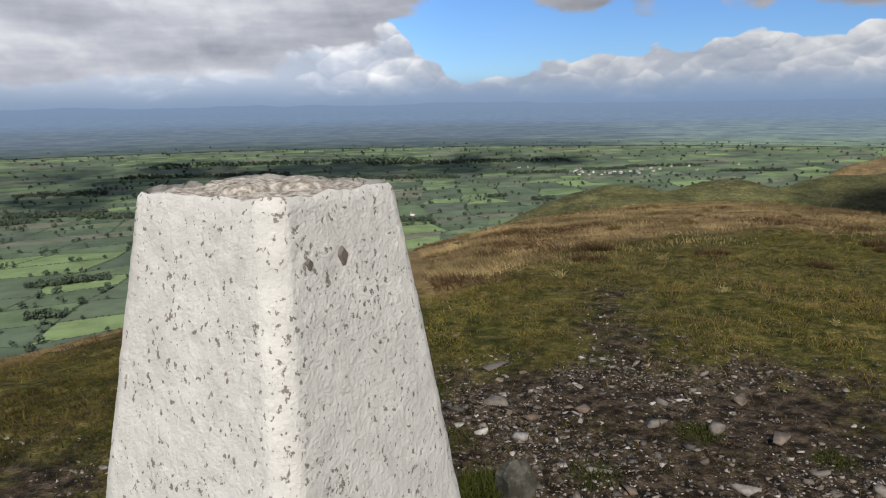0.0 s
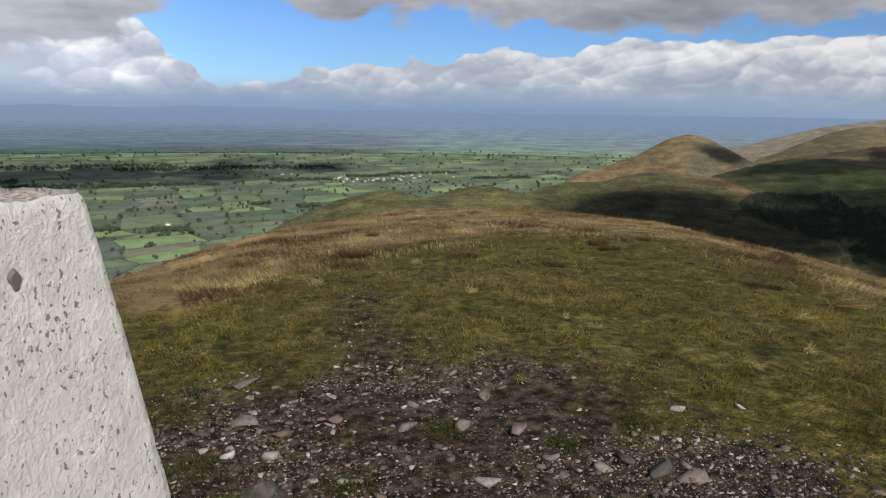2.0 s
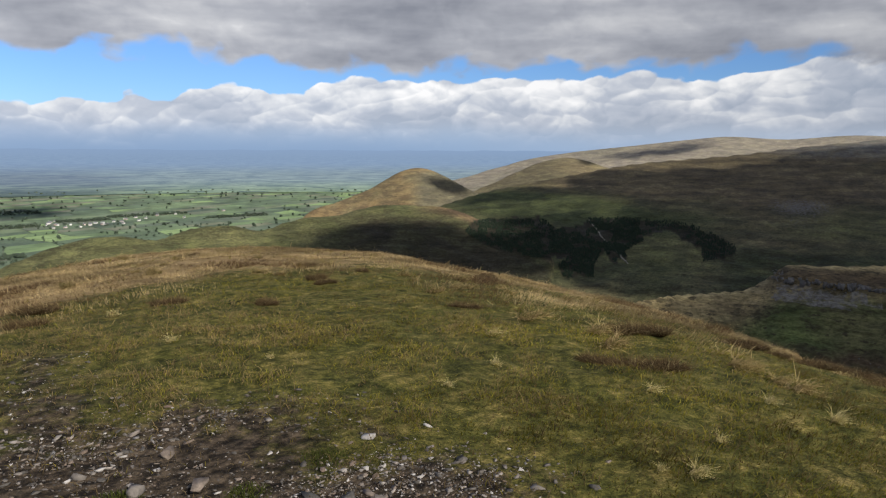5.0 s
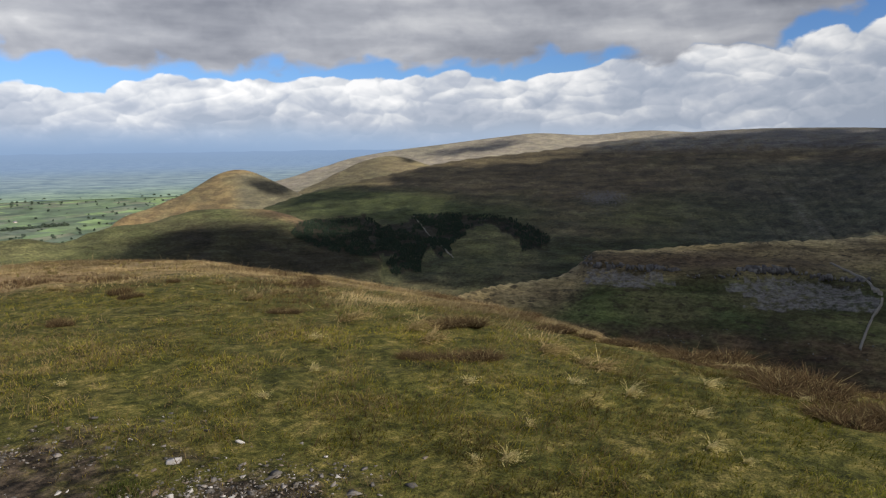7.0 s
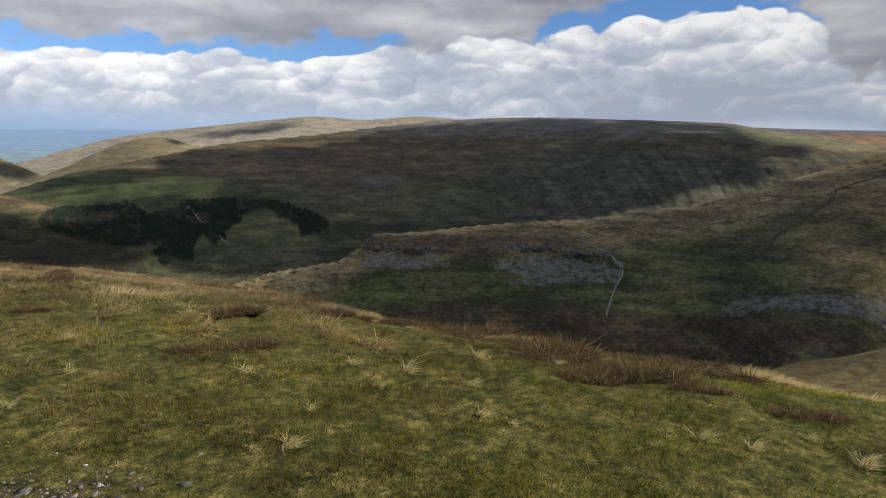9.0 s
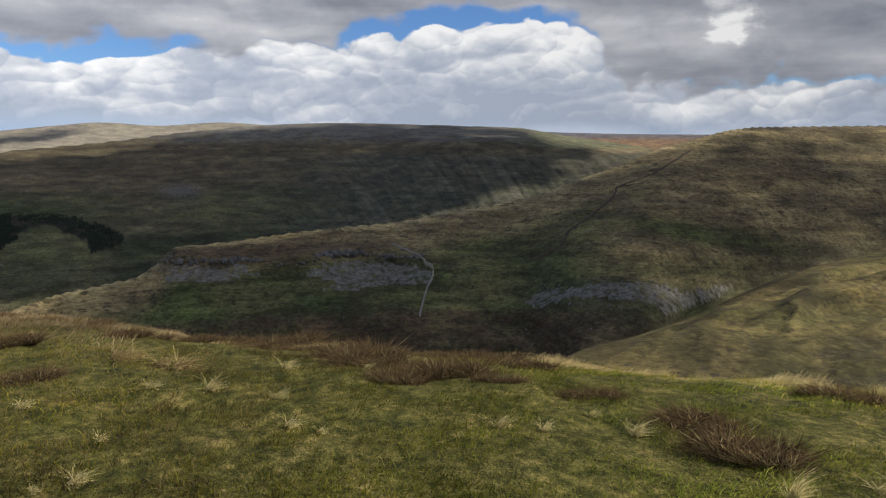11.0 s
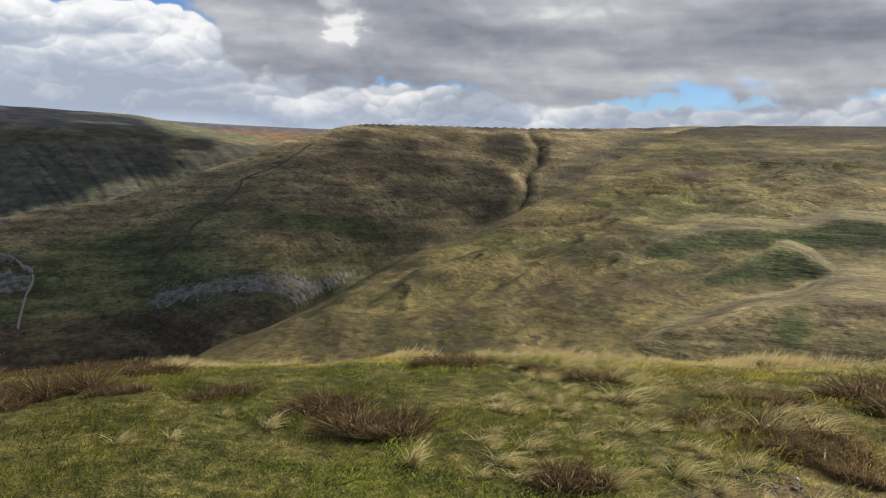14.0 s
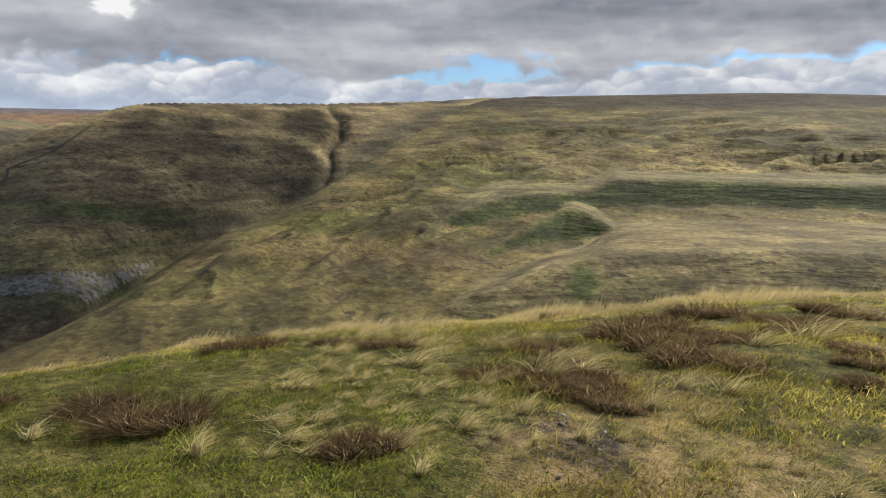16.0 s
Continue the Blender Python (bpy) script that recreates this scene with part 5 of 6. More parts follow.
ribbon("track", [(104.7, -1.0), (103.3, -2.0), (102.3, -2.65), (99.45, -3.9), (99.3, -4.5), (97.8, -5.85), (95.8, -7.4), (95.3, -8.5), (93.1, -9.6)], 1.35, 0.4, PEAT, "dark eroded peat track climbing the fell", "track", seed=2)
ribbon("wall_dry_stone", [(81.8, -8.35), (83.9, -9.3), (85.0, -10.4), (85.1, -11.0), (84.6, -11.9), (84.2, -13.2), (84.0, -14.2)], 0.7, 0.3, DRYSTONE, "pale tumbled dry-stone wall running down the slope", "wall", 0.9, 4)
ribbon("wall_plantation", [(50.9, -5.2), (51.9, -6.5), (53.0, -7.6), (54.0, -8.6)], 0.9, 0.2, DRYSTONE, "pale dry-stone wall beside the plantation", "wall", 1.4, 6)


# ---------------------------------------------------------------- grass of the summit
def blade_look(n):
    t = n.tree.nodes.new("ShaderNodeAttribute")
    t.attribute_name = "tint"
    col = t.outputs["Color"]
    d = n.add("ShaderNodeBsdfDiffuse", Color=col, Roughness=0.8)
    l = n.add("ShaderNodeBsdfTranslucent", Color=col)
    m = n.add("ShaderNodeMixShader", Fac=0.5)
    n.tree.links.new(d.outputs[0], m.inputs[1])
    n.tree.links.new(l.outputs[0], m.inputs[2])
    n.tree.links.new(m.outputs[0], n.out.inputs[0])


BLADE = material("grass_blade", blade_look)
WIND = radians(203)


def blades(base, tall, wide, lean, lean_dir, tint, tip, seed, plain=False, root=0.3):
    """Curved blades, two pieces each (plain: one); returns vertices, triangles and colours."""
    # root: colour left at the foot, darkened for the shade between blades
    g = np.random.default_rng(seed)
    n = len(base)
    turn = g.uniform(0, 2 * math.pi, n)
    sx, sy = np.cos(turn) * wide / 2, np.sin(turn) * wide / 2
    dx, dy = np.sin(lean_dir) * lean, np.cos(lean_dir) * lean
    z = np.zeros(n)
    up = np.sqrt(np.maximum(1 - lean**2, 0.08))
    mid = base + np.stack([dx * tall * 0.35, dy * tall * 0.35, up * tall * 0.62], -1)
    end = base + np.stack([dx * tall, dy * tall, up * tall], -1)
    s = np.stack([sx, sy, z], -1)
    if plain:
        V = np.stack([base - s, base + s, end], 1).reshape(-1, 3)
        F = np.arange(n * 3).reshape(-1, 3)
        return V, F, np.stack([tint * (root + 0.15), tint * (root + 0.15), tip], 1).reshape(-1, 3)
    V = np.stack([base - s, base + s, mid - s * 0.7, mid + s * 0.7, end], 1).reshape(-1, 3)
    o = (np.arange(n) * 5)[:, None, None]
    F = (np.array([[0, 1, 3], [0, 3, 2], [2, 3, 4]])[None] + o).reshape(-1, 3)
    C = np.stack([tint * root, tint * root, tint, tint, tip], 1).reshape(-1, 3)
    return V, F, C


def mix_tint(g, n, a, b, vary=0.25):
    w = g.uniform(0, 1, (n, 1))
    return (np.array(a) * (1 - w) + np.array(b) * w) * g.uniform(1 - vary, 1 + vary, (n, 1))


def grass_object(name, parts, label, category, kind="stuff"):
    V, F, C, count = [], [], [], 0
    for v, f, c in parts:
        V.append(v)
        F.append(f + count)
        C.append(c)
        count += len(v)
    me = mesh_of(name, np.concatenate(V), np.concatenate(F), BLADE)
    colour_layer(me, "tint", np.concatenate(C))
    return me


GREEN_A, GREEN_B = (0.080, 0.104, 0.014), (0.185, 0.195, 0.034)
DRY_A, DRY_B = (0.28, 0.23, 0.105), (0.46, 0.38, 0.20)
GOLD_A, GOLD_B = (0.42, 0.31, 0.15), (0.68, 0.54, 0.29)


def ground_cover(g, n, r0, r1, power=1.0):
    a = g.uniform(-40, 170, n)
    r = r0 + (r1 - r0) * g.uniform(0, 1, n) ** power
    return a, r


def make_turf():
    g = np.random.default_rng(31)
    pieces = []
    for n, r0, r1, tall, wide, seed in ((340000, 1.0, 6.0, 0.030, 0.0043, 1), (420000, 5.5, 13.0, 0.027, 0.0065, 2), (120000, 12, 24, 0.07, 0.02, 3)):
        a, r = ground_cover(g, n, r0, r1)
        t = r / brow_distance(a)
        x, y = at(a, r)
        bare = bare_ground(a, r) * step01(r, 9, 6)
        tuss = fbm(x / 0.28, y / 0.28, 3, 77)
        keep = (t < 1.25) & (g.uniform(0, 1, n) > 0.9 * gold_zone(a, t)) & (g.uniform(0, 1, n) > np.clip(bare * 1.25 - 0.12, 0, 0.84)) & (g.uniform(0, 1, n) < 0.55 + 2.4 * tuss)
        a, r, x, y, t, tuss = a[keep], r[keep], x[keep], y[keep], t[keep], tuss[keep]
        m = len(a)
        z = height(a, r)
        dry = np.clip(0.34 + 0.12 * step01(a, 82, 60) + 0.2 * step01(a, 52, 38) - 0.30 * step01(a, 84, 96) * step01(a, 140, 126) + 1.9 * fbm(x / 1.3, y / 1.3, 3, 79) + 0.35 * step01(t, 0.55, 0.9) + 0.25 * bare_ground(a, r) + 0.2 * step01(a, 20, -10) + 0.5 * step01(a, 126, 148) * step01(r, 8.0, 4.0) + 0.25 * step01(a, 10, 25) * step01(a, 60, 40) * step01(r, 4.5, 3.0), 0, 1)
        is_dry = g.uniform(0, 1, m) < dry * 0.75
        pale = step01(a, 55, 110)[:, None]
        hay = mix_tint(g, m, (0.115, 0.085, 0.040), (0.195, 0.145, 0.072), 0.2) * (1 - pale) + mix_tint(g, m, (0.18, 0.15, 0.032), (0.36, 0.30, 0.078)) * pale
        col = np.where(is_dry[:, None], hay, mix_tint(g, m, GREEN_A, GREEN_B, 0.18) * (1 + (1 - pale) * np.array([0.26, -0.02, 0.0])))
        # uneven light put into the turf's colour: brightness by bearing, palest east, darker close by
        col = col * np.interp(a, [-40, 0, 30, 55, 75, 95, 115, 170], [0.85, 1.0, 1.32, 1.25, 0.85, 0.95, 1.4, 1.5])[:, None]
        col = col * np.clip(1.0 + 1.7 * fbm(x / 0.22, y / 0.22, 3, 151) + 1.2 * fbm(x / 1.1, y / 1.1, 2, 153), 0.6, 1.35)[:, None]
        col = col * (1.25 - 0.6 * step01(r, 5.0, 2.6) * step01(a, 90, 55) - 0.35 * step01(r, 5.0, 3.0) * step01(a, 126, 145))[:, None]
        h = tall * g.lognormal(0, 0.35, m) * (0.75 + 0.9 * np.clip(tuss + 0.2, 0, 1)) * (1 + 0.5 * is_dry)
        ld = np.where(g.uniform(0, 1, m) < 0.5, WIND + g.normal(0, 0.6, m), g.uniform(0, 6.28, m))
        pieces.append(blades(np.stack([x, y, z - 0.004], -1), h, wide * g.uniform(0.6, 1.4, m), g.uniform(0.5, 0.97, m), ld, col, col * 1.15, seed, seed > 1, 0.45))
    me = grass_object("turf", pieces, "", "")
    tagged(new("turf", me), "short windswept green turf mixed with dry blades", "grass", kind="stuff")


make_turf()


def make_brow_grass():
    """Long dry moor grass along the brow of the summit."""
    g = np.random.default_rng(33)
    pieces = []
    # golden band over the far side
    n = 420000
    a = g.uniform(-4, 66, n)
    t = g.uniform(0.36, 1.15, n)
    r = t * brow_distance(a)
    x, y = at(a, r)
    clump = fbm(x / 0.9, y / 0.9, 3, 83)
    want = 1.25 * gold_zone(a, t) + 0.5 * step01(t, 0.86, 1.0) - 0.1
    keep = (g.uniform(0, 1, n) < want * (0.55 + 1.6 * clump)) & (r > 5.0)
    a, r, x, y, clump = a[keep], r[keep], x[keep], y[keep], clump[keep]
    m = len(a)
    col = mix_tint(g, m, GOLD_A, GOLD_B) * np.clip(0.85 + 2.2 * fbm(x / 0.7, y / 0.7, 3, 89), 0.4, 1.5)[:, None]
    brown = g.uniform(0, 1, m) < step01(fbm(x / 1.6, y / 1.0, 3, 87), -0.04, 0.08) * 0.85
    col[brown] = mix_tint(g, int(brown.sum()), (0.12, 0.078, 0.042), (0.21, 0.135, 0.072))
    base = np.stack([x, y, height(a, r) - 0.01], -1)
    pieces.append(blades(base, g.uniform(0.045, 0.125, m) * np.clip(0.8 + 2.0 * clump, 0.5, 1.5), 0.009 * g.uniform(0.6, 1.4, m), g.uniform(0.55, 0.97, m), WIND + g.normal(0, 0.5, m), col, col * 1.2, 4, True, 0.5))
    # pale straw round the eastern brow
    n = 160000
    a = g.uniform(55, 170, n)
    t = 1.03 - np.abs(g.normal(0, 0.055, n))
    r = t * brow_distance(a)
    x, y = at(a, r)
    clump = fbm(x / 0.7, y / 0.7, 3, 85)
    keep = g.uniform(0, 1, n) < (0.22 + 3.4 * clump + 0.3 * step01(a, 130, 150)) * (0.35 + 0.65 * step01(a, 62, 96))
    a, r, x, y = a[keep], r[keep], x[keep], y[keep]
    m = len(a)
    col = mix_tint(g, m, (0.48, 0.39, 0.175), (0.78, 0.66, 0.35))
    base = np.stack([x, y, height(a, r) - 0.01], -1)
    pieces.append(blades(base, g.uniform(0.04, 0.11, m) * np.clip(0.85 + 2.5 * fbm(x / 0.5, y / 0.5, 2, 86), 0.4, 1.5) * (1 + 0.7 * step01(a, 132, 150)), 0.006 * g.uniform(0.6, 1.4, m), g.uniform(0.4, 0.95, m), WIND + g.normal(0, 0.5, m), col, col * 1.1, 5, True, 0.6))
    me = grass_object("moor_grass", pieces, "", "")
    tagged(new("moor_grass", me), "long golden moor grass along the brow", "grass", kind="stuff")


make_brow_grass()


def tuft_mesh(seed, n=230, pale=(0.58, 0.48, 0.21), paler=(0.95, 0.83, 0.45)):
    """A loose tussock: a tight root and long fine blades that the wind combs over."""
    g = np.random.default_rng(seed)
    q, w = g.uniform(0, 1, n) ** 0.7 * 0.34, g.uniform(0, 6.28, n)
    base = np.stack([q * np.cos(w), q * np.sin(w) * 0.7, np.full(n, -0.05)], -1)
    col = mix_tint(g, n, pale, paler, 0.3)
    green = g.uniform(0, 1, n) < 0.16
    col[green] = mix_tint(g, int(green.sum()), GREEN_A, GREEN_B)
    ld = np.where(g.uniform(0, 1, n) < 0.86, WIND + g.normal(0, 0.38, n), w)
    tall = g.lognormal(-0.2, 0.35, n)
    part_ = blades(base, tall, 0.022 * g.uniform(0.5, 1.3, n), np.clip(g.normal(0.82, 0.13, n), 0.25, 0.97), ld, col * 0.92, col * 1.1, seed, False, 0.55)
    return grass_object("grass_tuft", [part_], "", "")


TUFTS = [tuft_mesh(100 + k) for k in range(6)]
TUSSOCKS = [tuft_mesh(120 + k, 260, (0.30, 0.215, 0.095), (0.62, 0.49, 0.25)) for k in range(5)]
TUFT_SPOTS = [(3.87, -0.21, 0.20, 0.13), (3.83, -0.43, 0.17, 0.11), (3.84, -0.88, 0.15, 0.12), (3.12, -1.34, 0.14, 0.19), (3.63, -2.86, 0.31, 0.14), (3.12, -2.19, 0.17, 0.08),
              (3.85, -2.38, 0.17, 0.10), (3.71, -2.45, 0.13, 0.08), (3.10, -2.64, 0.15, 0.08), (2.75, -2.31, 0.13, 0.07), (2.74, -2.61, 0.11, 0.10), (2.58, -2.70, 0.17, 0.12),
              (2.30, -2.47, 0.07, 0.10), (2.21, -2.67, 0.13, 0.12), (2.39, -1.93, 0.10, 0.12), (2.30, -3.62, 0.16, 0.13), (2.11, -3.74, 0.22, 0.13), (1.99, -3.28, 0.17, 0.09),
              (2.24, -3.24, 0.18, 0.12), (2.92, -3.23, 0.32, 0.16), (2.81, -3.44, 0.23, 0.13), (2.09, -2.80, 0.10, 0.08), (2.90, -1.54, 0.10, 0.07)]
TUFT_SPOTS_2 = [(2.35, -5.29, 0.52, 0.20), (2.46, -4.77, 0.32, 0.16), (3.09, 1.53, 0.22, 0.11), (3.53, 1.67, 0.12, 0.09), (4.39, 1.85, 0.22, 0.10), (4.38, 1.48, 0.23, 0.15), (4.25, 1.04, 0.20, 0.11),
                (4.11, -0.70, 0.13, 0.09), (3.95, 2.35, 0.21, 0.09), (5.04, 1.23, 0.24, 0.12), (3.00, 1.65, 0.11, 0.07), (3.61, 3.34, 0.19, 0.10), (3.03, 3.14, 0.17, 0.09), (3.73, 0.67, 0.14, 0.07),
                (4.23, 4.00, 0.32, 0.09), (2.11, 5.28, 0.23, 0.10), (2.08, 6.68, 0.28, 0.11), (2.48, 4.37, 0.14, 0.07), (0.99, 5.95, 0.29, 0.15), (0.41, 6.29, 0.46, 0.13)]


def place_on_ground(name, me, x, y, sx, sy, sz, turn, label, category, group):
    ob = new(name, me)
    ob.matrix_world = Matrix.LocRotScale((x, y, float(ground_z(x, y))), Euler((0, 0, turn)), (sx, sy, sz))
    return tagged(ob, label, category, group)


def make_tufts():
    g = np.random.default_rng(41)
    spots = list(TUFT_SPOTS + TUFT_SPOTS_2)
    while len(spots) < 290:
        a = g.uniform(118, 168) if g.uniform() < 0.94 else g.uniform(-5, 126)
        r = g.uniform(2.9, 1.0 * float(brow_distance(a)))
        x, y = (float(q) for q in at(a, r))
        if fbm(x / 1.1, y / 1.1, 2, 99) + 0.06 * (a > 120) < 0.0 or (bare_ground(a, r) > 0.5 and r < 5) or r < 2.3:
            continue
        s = g.uniform(0.05, 0.15)
        spots.append((x, y, s * 1.4, s * 0.65))
    for i, (x, y, w, h) in enumerate(spots):
        if polar(x, y)[0] < 100:
            w, h = w * 0.72, h * 0.8
        place_on_ground("grass_tuft", TUFTS[i % 6], x, y, w * 0.78, w * 0.78, h * 1.0, g.uniform(-0.3, 0.3), "pale straw tuft of wind-bent moor grass", "grass tuft", "grass tufts")
    # golden tussocks towards the brow
    for i in range(170):
        a = g.uniform(-4, 66)
        r = float(brow_distance(a)) * g.uniform(0.5, 1.02)
        x, y = (float(q) for q in at(a, r))
        if r < 5.0 or fbm(x / 1.4, y / 1.4, 2, 97) < -0.06:
            continue
        s = g.uniform(0.16, 0.36)
        place_on_ground("grass_tussock", TUSSOCKS[i % 5], x, y, s, s * 0.9, s * g.uniform(0.35, 0.5), g.uniform(-0.3, 0.3), "golden tussock of long moor grass on the brow", "grass tuft", "golden tussocks")


make_tufts()


def heather_mesh(seed, n=3200):
    """A low springy cushion of dark stems in several mounds, one unit wide and high."""
    g = np.random.default_rng(seed)
    k = 5
    mc = np.stack([g.uniform(-0.34, 0.34, k), g.uniform(-0.22, 0.22, k)], -1)
    mr, mh = g.uniform(0.13, 0.24, k), g.uniform(0.6, 1.0, k)
    own = g.integers(0, k, n)
    w = g.uniform(0, 6.28, n)
    q = np.sqrt(g.uniform(0, 1, n))
    base = np.stack([mc[own, 0] + mr[own] * q * np.cos(w), mc[own, 1] + mr[own] * q * np.sin(w), np.full(n, -0.1)], -1)
    h = mh[own] * (1.05 - 0.6 * q**2) * g.uniform(0.4, 1.1, n)
    col = mix_tint(g, n, (0.080, 0.055, 0.029), (0.185, 0.128, 0.066), 0.4)
    pale = g.uniform(0, 1, n) < 0.10
    col[pale] = mix_tint(g, int(pale.sum()), DRY_A, DRY_B)
    ld = np.where(g.uniform(0, 1, n) < 0.6, WIND + g.normal(0, 0.6, n), math.pi / 2 - w + g.normal(0, 0.6, n))
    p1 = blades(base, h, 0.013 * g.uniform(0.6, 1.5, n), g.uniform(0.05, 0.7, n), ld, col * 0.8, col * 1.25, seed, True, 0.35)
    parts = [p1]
    # dark filler mounds inside, so the clump isn't seen through
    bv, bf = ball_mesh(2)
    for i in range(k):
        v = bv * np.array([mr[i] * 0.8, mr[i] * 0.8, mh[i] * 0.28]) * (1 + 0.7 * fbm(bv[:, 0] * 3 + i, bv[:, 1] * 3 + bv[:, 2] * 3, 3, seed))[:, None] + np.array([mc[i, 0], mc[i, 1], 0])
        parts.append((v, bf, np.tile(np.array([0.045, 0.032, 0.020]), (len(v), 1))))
    return grass_object("heather_clump", parts, "", "")


HEATHER = [heather_mesh(200 + k) for k in range(5)]
HEATHER_SPOTS = [(4.52, 2.69, 0.55, 0.18), (5.39, 0.85, 0.75, 0.21), (4.81, 0.44, 0.44, 0.18), (5.05, 0.07, 0.55, 0.24), (4.90, -0.25, 0.33, 0.15), (4.61, -0.83, 0.39, 0.14), (4.04, -1.14, 0.60, 0.17), (3.59, -1.33, 0.60, 0.22),
                 (5.03, -2.49, 0.57, 0.16), (4.55, -2.95, 0.35, 0.10), (4.13, -3.14, 0.45, 0.13), (2.74, -1.81, 0.44, 0.17), (3.37, -3.68, 0.59, 0.13), (3.17, -4.66, 0.84, 0.23), (2.55, -3.15, 0.51, 0.15), (2.30, -3.12, 0.29, 0.14),
                 (2.61, -4.04, 0.64, 0.20), (2.31, -4.20, 0.43, 0.16), (3.24, -5.72, 0.74, 0.20), (2.56, -6.56, 0.69, 0.19), (2.60, -5.79, 0.53, 0.14), (2.95, -4.3, 0.6, 0.2)]
HEATHER_SPOTS_2 = [(4.29, 3.04, 0.28, 0.14), (5.49, 3.51, 0.60, 0.18), (4.88, 5.06, 0.52, 0.12), (6.44, 5.90, 0.41, 0.12), (6.53, 3.23, 0.51, 0.14), (7.17, 1.85, 0.91, 0.23), (5.82, 0.88, 0.67, 0.25), (5.34, 0.41, 0.61, 0.18),
                   (4.61, 7.45, 0.48, 0.17), (4.12, 6.25, 0.53, 0.15), (0.53, 7.41, 0.78, 0.2), (1.03, 7.02, 0.68, 0.18), (1.44, 6.82, 0.56, 0.16), (2.68, 6.60, 0.51, 0.14), (3.30, 6.22, 0.45, 0.16), (3.85, 6.07, 0.45, 0.12),
                   (4.52, 7.10, 0.46, 0.12), (1.33, 8.69, 0.84, 0.18), (2.70, 6.93, 0.65, 0.13), (3.31, 6.43, 0.57, 0.11), (1.60, 7.37, 0.72, 0.15), (0.17, 9.90, 0.95, 0.17)]


def make_heather():
    g = np.random.default_rng(43)
    spots = list(HEATHER_SPOTS + HEATHER_SPOTS_2)
    while len(spots) < 78:
        east = len(spots) >= 60
        a = g.uniform(138, 163) if east else g.uniform(-3, 52)
        r = g.uniform(3.6, 7.0) if east else g.uniform(0.55, 1.02) * float(brow_distance(a))
        if r < 6.5 and not east:
            continue
        x, y = (float(q) for q in at(a, r))
        if fbm(x / 2, y / 2, 2, 59) < -0.03:
            continue
        spots.append((x, y, g.uniform(0.25, 0.6), g.uniform(0.08, 0.15)))
    # a broken band of it along the eastern brow
    for a in np.arange(60, 94, 2.2):
        r = float(brow_distance(a)) * g.uniform(0.86, 0.99)
        spots.append((*(float(q) for q in at(a, r)), g.uniform(0.35, 0.65), g.uniform(0.09, 0.15)))
    for i, (x, y, w, h) in enumerate(spots):
        b, far = (float(q) for q in polar(x, y))
        if far > 6.0 and b < 50:
            if i % 2:
                continue
            w, h = w * 0.55, h * 1.1
        place_on_ground("heather_clump", HEATHER[i % 5], x, y, w * 1.15, w * 0.75, h * 0.8, -radians(b) + g.normal(0, 0.2), "low dark brown heather clump in the turf", "heather", "heather clumps")


make_heather()


# ---------------------------------------------------------------- stones of the summit
def stone_look(stops, per_island):
    def build(n):
        if per_island:
            rnd = n.tree.nodes.new("ShaderNodeNewGeometry").outputs["Random Per Island"]
        else:
            rnd = n.tree.nodes.new("ShaderNodeObjectInfo").outputs["Random"]
        col = n.ramp(rnd, stops)
        t = place(n)
        v = n.smooth(n.noise(t, 45.0, 5.0, 0.65), 0.25, 0.75, 0.65, 1.2)
        n.set(n.shader.inputs["Base Color"], n.mix(1.0, col, n.vec(v, v, v), "MULTIPLY"))
        n.set(n.shader.inputs["Normal"], bump(n, n.noise(t, 120.0, 4.0, 0.65), 0.5, 0.004))
    return build


STONE_TONES = [(0.0, (0.055, 0.051, 0.046)), (0.35, (0.10, 0.09, 0.08)), (0.55, (0.165, 0.147, 0.132)), (0.68, (0.13, 0.095, 0.07)), (0.85, (0.23, 0.21, 0.192)), (1.0, (0.38, 0.362, 0.345))]
STONE = material("sandstone_slab", stone_look(STONE_TONES, False))
CHIP = material("stone_chips", stone_look(STONE_TONES, True))


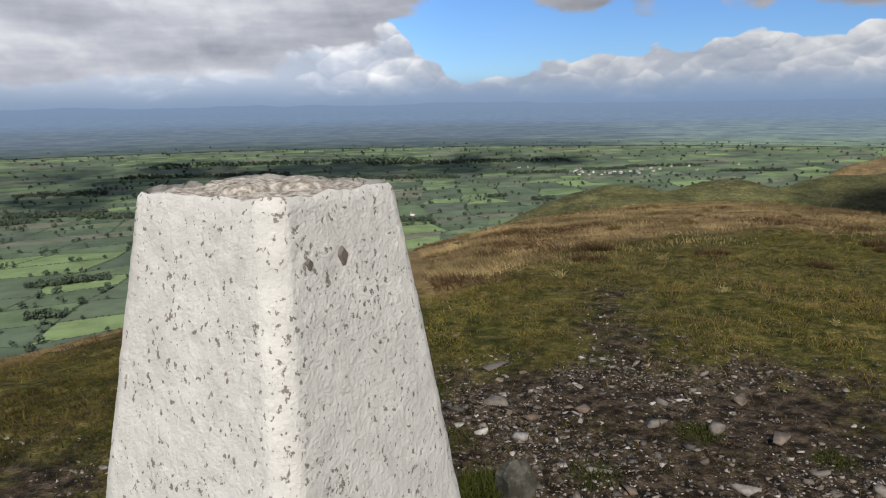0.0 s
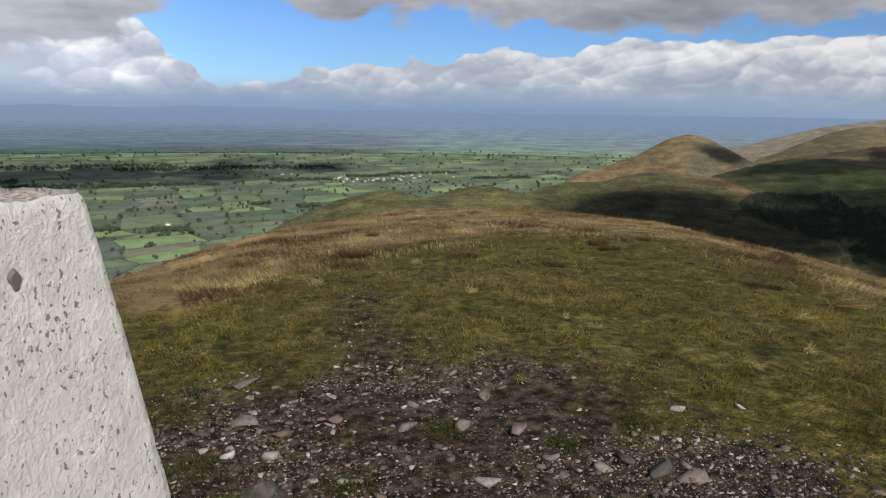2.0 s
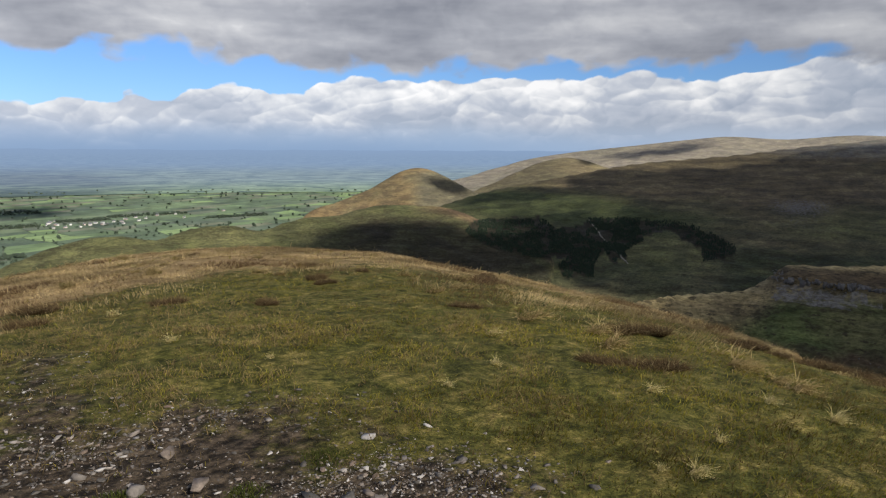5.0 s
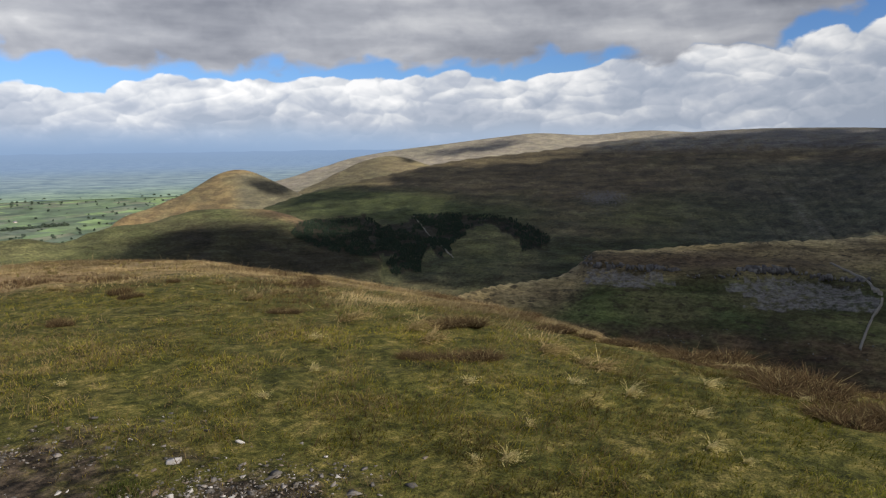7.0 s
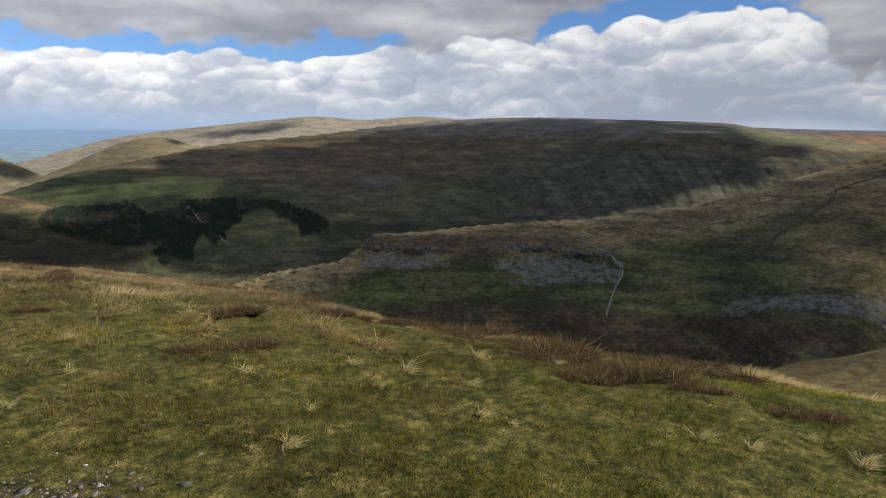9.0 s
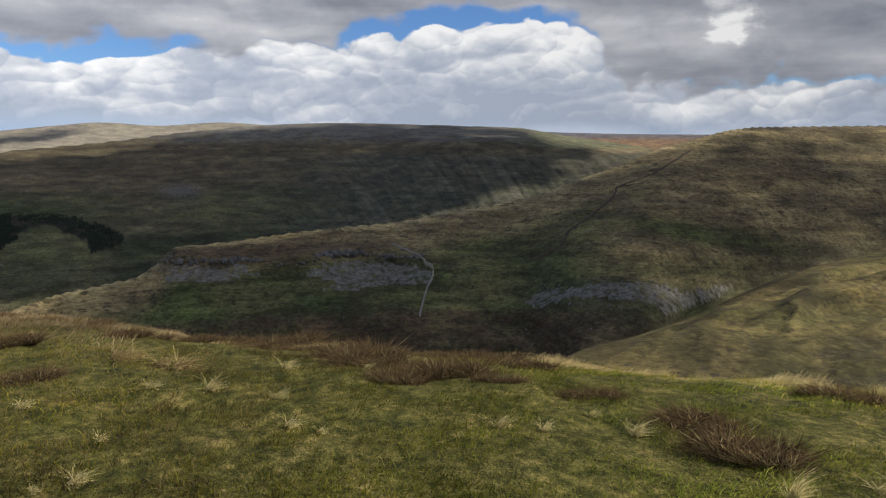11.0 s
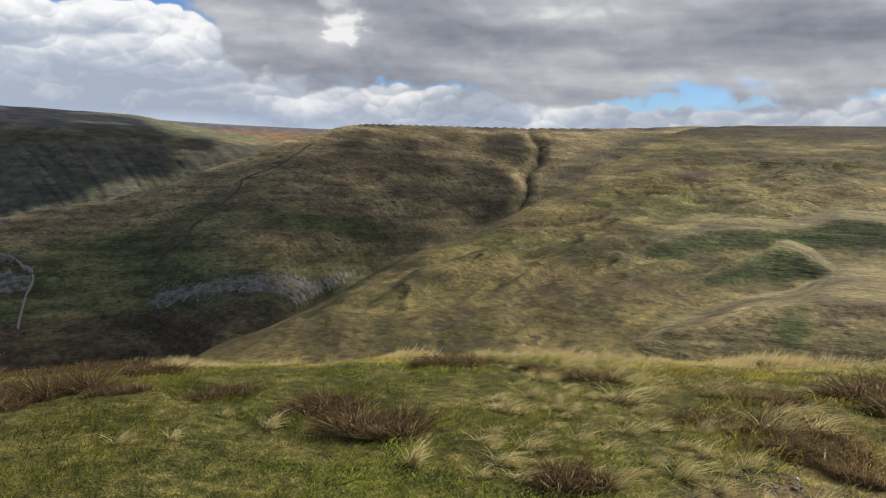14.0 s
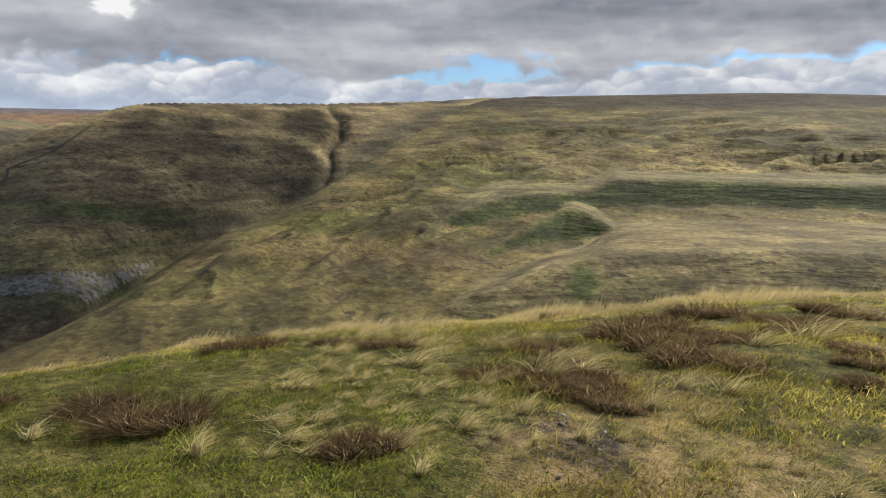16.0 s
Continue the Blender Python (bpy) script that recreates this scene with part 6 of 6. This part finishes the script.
def make_stones():
    g = np.random.default_rng(51)
    meshes = [mesh_of("stone", v * np.array([1.0, 0.75, 0.5]) + np.array([0, 0, 0.08]), f, STONE) for v, f in (angular(300 + k, 14) for k in range(10))]
    spots = [(1.73, 2.23, 0.15, 0.07), (1.84, 2.15, 0.14, 0.06), (1.34, 2.71, 0.11, 0.07), (1.14, 2.82, 0.11, 0.10), (0.90, 2.865, 0.11, 0.08), (1.54, 2.30, 0.09, 0.05), (1.665, 2.34, 0.09, 0.04), (2.35, 2.24, 0.09, 0.03),
             (1.39, 2.44, 0.08, 0.04), (2.50, 2.66, 0.05, 0.02), (1.40, 3.17, 0.12, 0.04), (1.00, 3.13, 0.07, 0.06), (0.28, 3.64, 0.14, 0.03), (0.32, 2.77, 0.11, 0.05), (0.23, 3.15, 0.13, 0.05), (0.63, 3.05, 0.10, 0.05),
             (1.06, 2.34, 0.11, 0.04), (0.05, 3.06, 0.09, 0.04), (0.38, 2.97, 0.11, 0.04)]
    while len(spots) < 235:
        x, y = g.uniform(-1.5, 2.9), g.uniform(1.4, 4.6)
        a, r = polar(x, y)
        d = max(math.exp(-((x - 1.75) / 0.75) ** 2 - ((y - 2.1) / 0.45) ** 2) * 1.3, math.exp(-((x - 0.6) / 0.8) ** 2 - ((y - 3.1) / 0.7) ** 2), 0.25 * float(bare_ground(a, r)))
        if g.uniform() < d and math.hypot(x - PILLAR[0], y - PILLAR[1]) > 0.55:
            s = g.lognormal(-3.35, 0.34)
            spots.append((x, y, s, s * g.uniform(0.35, 0.6)))
    for i, (x, y, w, h) in enumerate(spots):
        label = "flat pale angular stone on the bare earth" if w > 0.085 else "small angular stone on the bare earth"
        ob = place_on_ground("stone", meshes[i % 10], x, y, w * 1.05, w * 1.05, h * 1.5, g.uniform(0, 6.28), label, "stone", "loose stones")
        ob.matrix_world = ob.matrix_world @ pose(0, 0, 0, g.normal() * 10, g.normal() * 10, 0)
    # chippings
    n = 230000
    a, r = g.uniform(-40, 172, n), g.uniform(1.2, 5.6, n)
    x, y = at(a, r)
    b = bare_ground(a, r)
    clump = fbm(x / 0.35, y / 0.35, 3, 55)
    rich = np.maximum(np.exp(-((x - 1.75) / 0.8) ** 2 - ((y - 2.1) / 0.5) ** 2) * 1.2, np.exp(-((x - 0.7) / 1.0) ** 2 - ((y - 3.0) / 0.8) ** 2))
    keep = (g.uniform(0, 1, n) < (0.24 * b + 0.75 * rich) * (0.75 + 2.4 * clump)) & (b > 0.2) & (np.hypot(x - PILLAR[0], y - PILLAR[1]) > 0.5)
    x, y = x[keep], y[keep]
    m = len(x)
    s = g.lognormal(-4.8, 0.55, m)
    P = np.stack([x, y, ground_z(x, y) + s * 0.1], -1)
    shapes = [angular(400 + k, 8) for k in range(8)]
    scatter("gravel", shapes, P, np.stack([s * 1.4, s, s * 0.6], -1), g.uniform(0, 6.28, m), CHIP, "grey and whitish stone chippings on dark earth", "gravel")
    # upright lichened boulder beside a cushion of moss by the pillar
    bm = bmesh.new()
    bmesh.ops.create_icosphere(bm, subdivisions=4, radius=1)
    for v in bm.verts:
        q = v.co.copy()
        d = 1 + 0.35 * noise.fractal(q * 1.1, 1.0, 2.0, 4)
        v.co = Vector((max(min(q.x * d, 0.72), -0.72) * 0.075, max(min(q.y * d, 0.7), -0.75) * 0.06, q.z * d * 0.13 + 0.07 + 0.25 * q.x * 0.1))
    me = bpy.data.meshes.new("boulder")
    bm.to_mesh(me)
    bm.free()
    me.materials.append(BOULDER)
    place_on_ground("boulder", me, 0.245, 2.31, 1.15, 1.0, 0.72, 0.5, "grey lichened upright boulder at the pillar's foot", "boulder", "")


def boulder_look(n):
    t = place(n)
    col = n.mix(n.smooth(n.noise(t, 22.0, 6.0, 0.65), 0.35, 0.7), (0.034, 0.033, 0.027), (0.095, 0.09, 0.078))
    col = n.mix(n.smooth(n.noise(t, 60.0, 4.0, 0.6), 0.6, 0.75), col, (0.13, 0.15, 0.09))
    n.set(n.shader.inputs["Base Color"], col)
    n.set(n.shader.inputs["Normal"], bump(n, n.noise(t, 50.0, 6.0, 0.7), 0.8, 0.01))


BOULDER = material("lichened_rock", boulder_look)
make_stones()


def make_moss():
    g = np.random.default_rng(61)
    for x, y, w, h, seed in ((0.12, 2.33, 0.15, 0.10, 1), (1.05, 2.80, 0.13, 0.03, 2), (1.5, 2.55, 0.12, 0.025, 3), (0.55, 2.45, 0.14, 0.025, 4), (0.0, 2.75, 0.18, 0.03, 5), (-0.05, 3.3, 0.22, 0.03, 6), (1.9, 2.65, 0.16, 0.03, 7)):
        n = 900
        q, w_ = np.sqrt(g.uniform(0, 1, n)), g.uniform(0, 6.28, n)
        base = np.stack([w * q * np.cos(w_), w * q * np.sin(w_), 0 * q - 0.004], -1)
        col = mix_tint(g, n, (0.05, 0.072, 0.016), (0.11, 0.115, 0.032))
        p1 = blades(base, h * (1.15 - q * q) * g.uniform(0.6, 1.2, n), 0.004 * g.uniform(0.6, 1.4, n), g.uniform(0.1, 0.7, n), g.uniform(0, 6.28, n), col * 0.8, col * 1.2, seed)
        me = grass_object("moss_cushion", [p1], "", "")
        ob = new("moss_cushion", me)
        ob.location = (x, y, float(ground_z(x, y)))
        tagged(ob, "small green cushion of moss and grass among stones", "moss", "moss cushions")


make_moss()
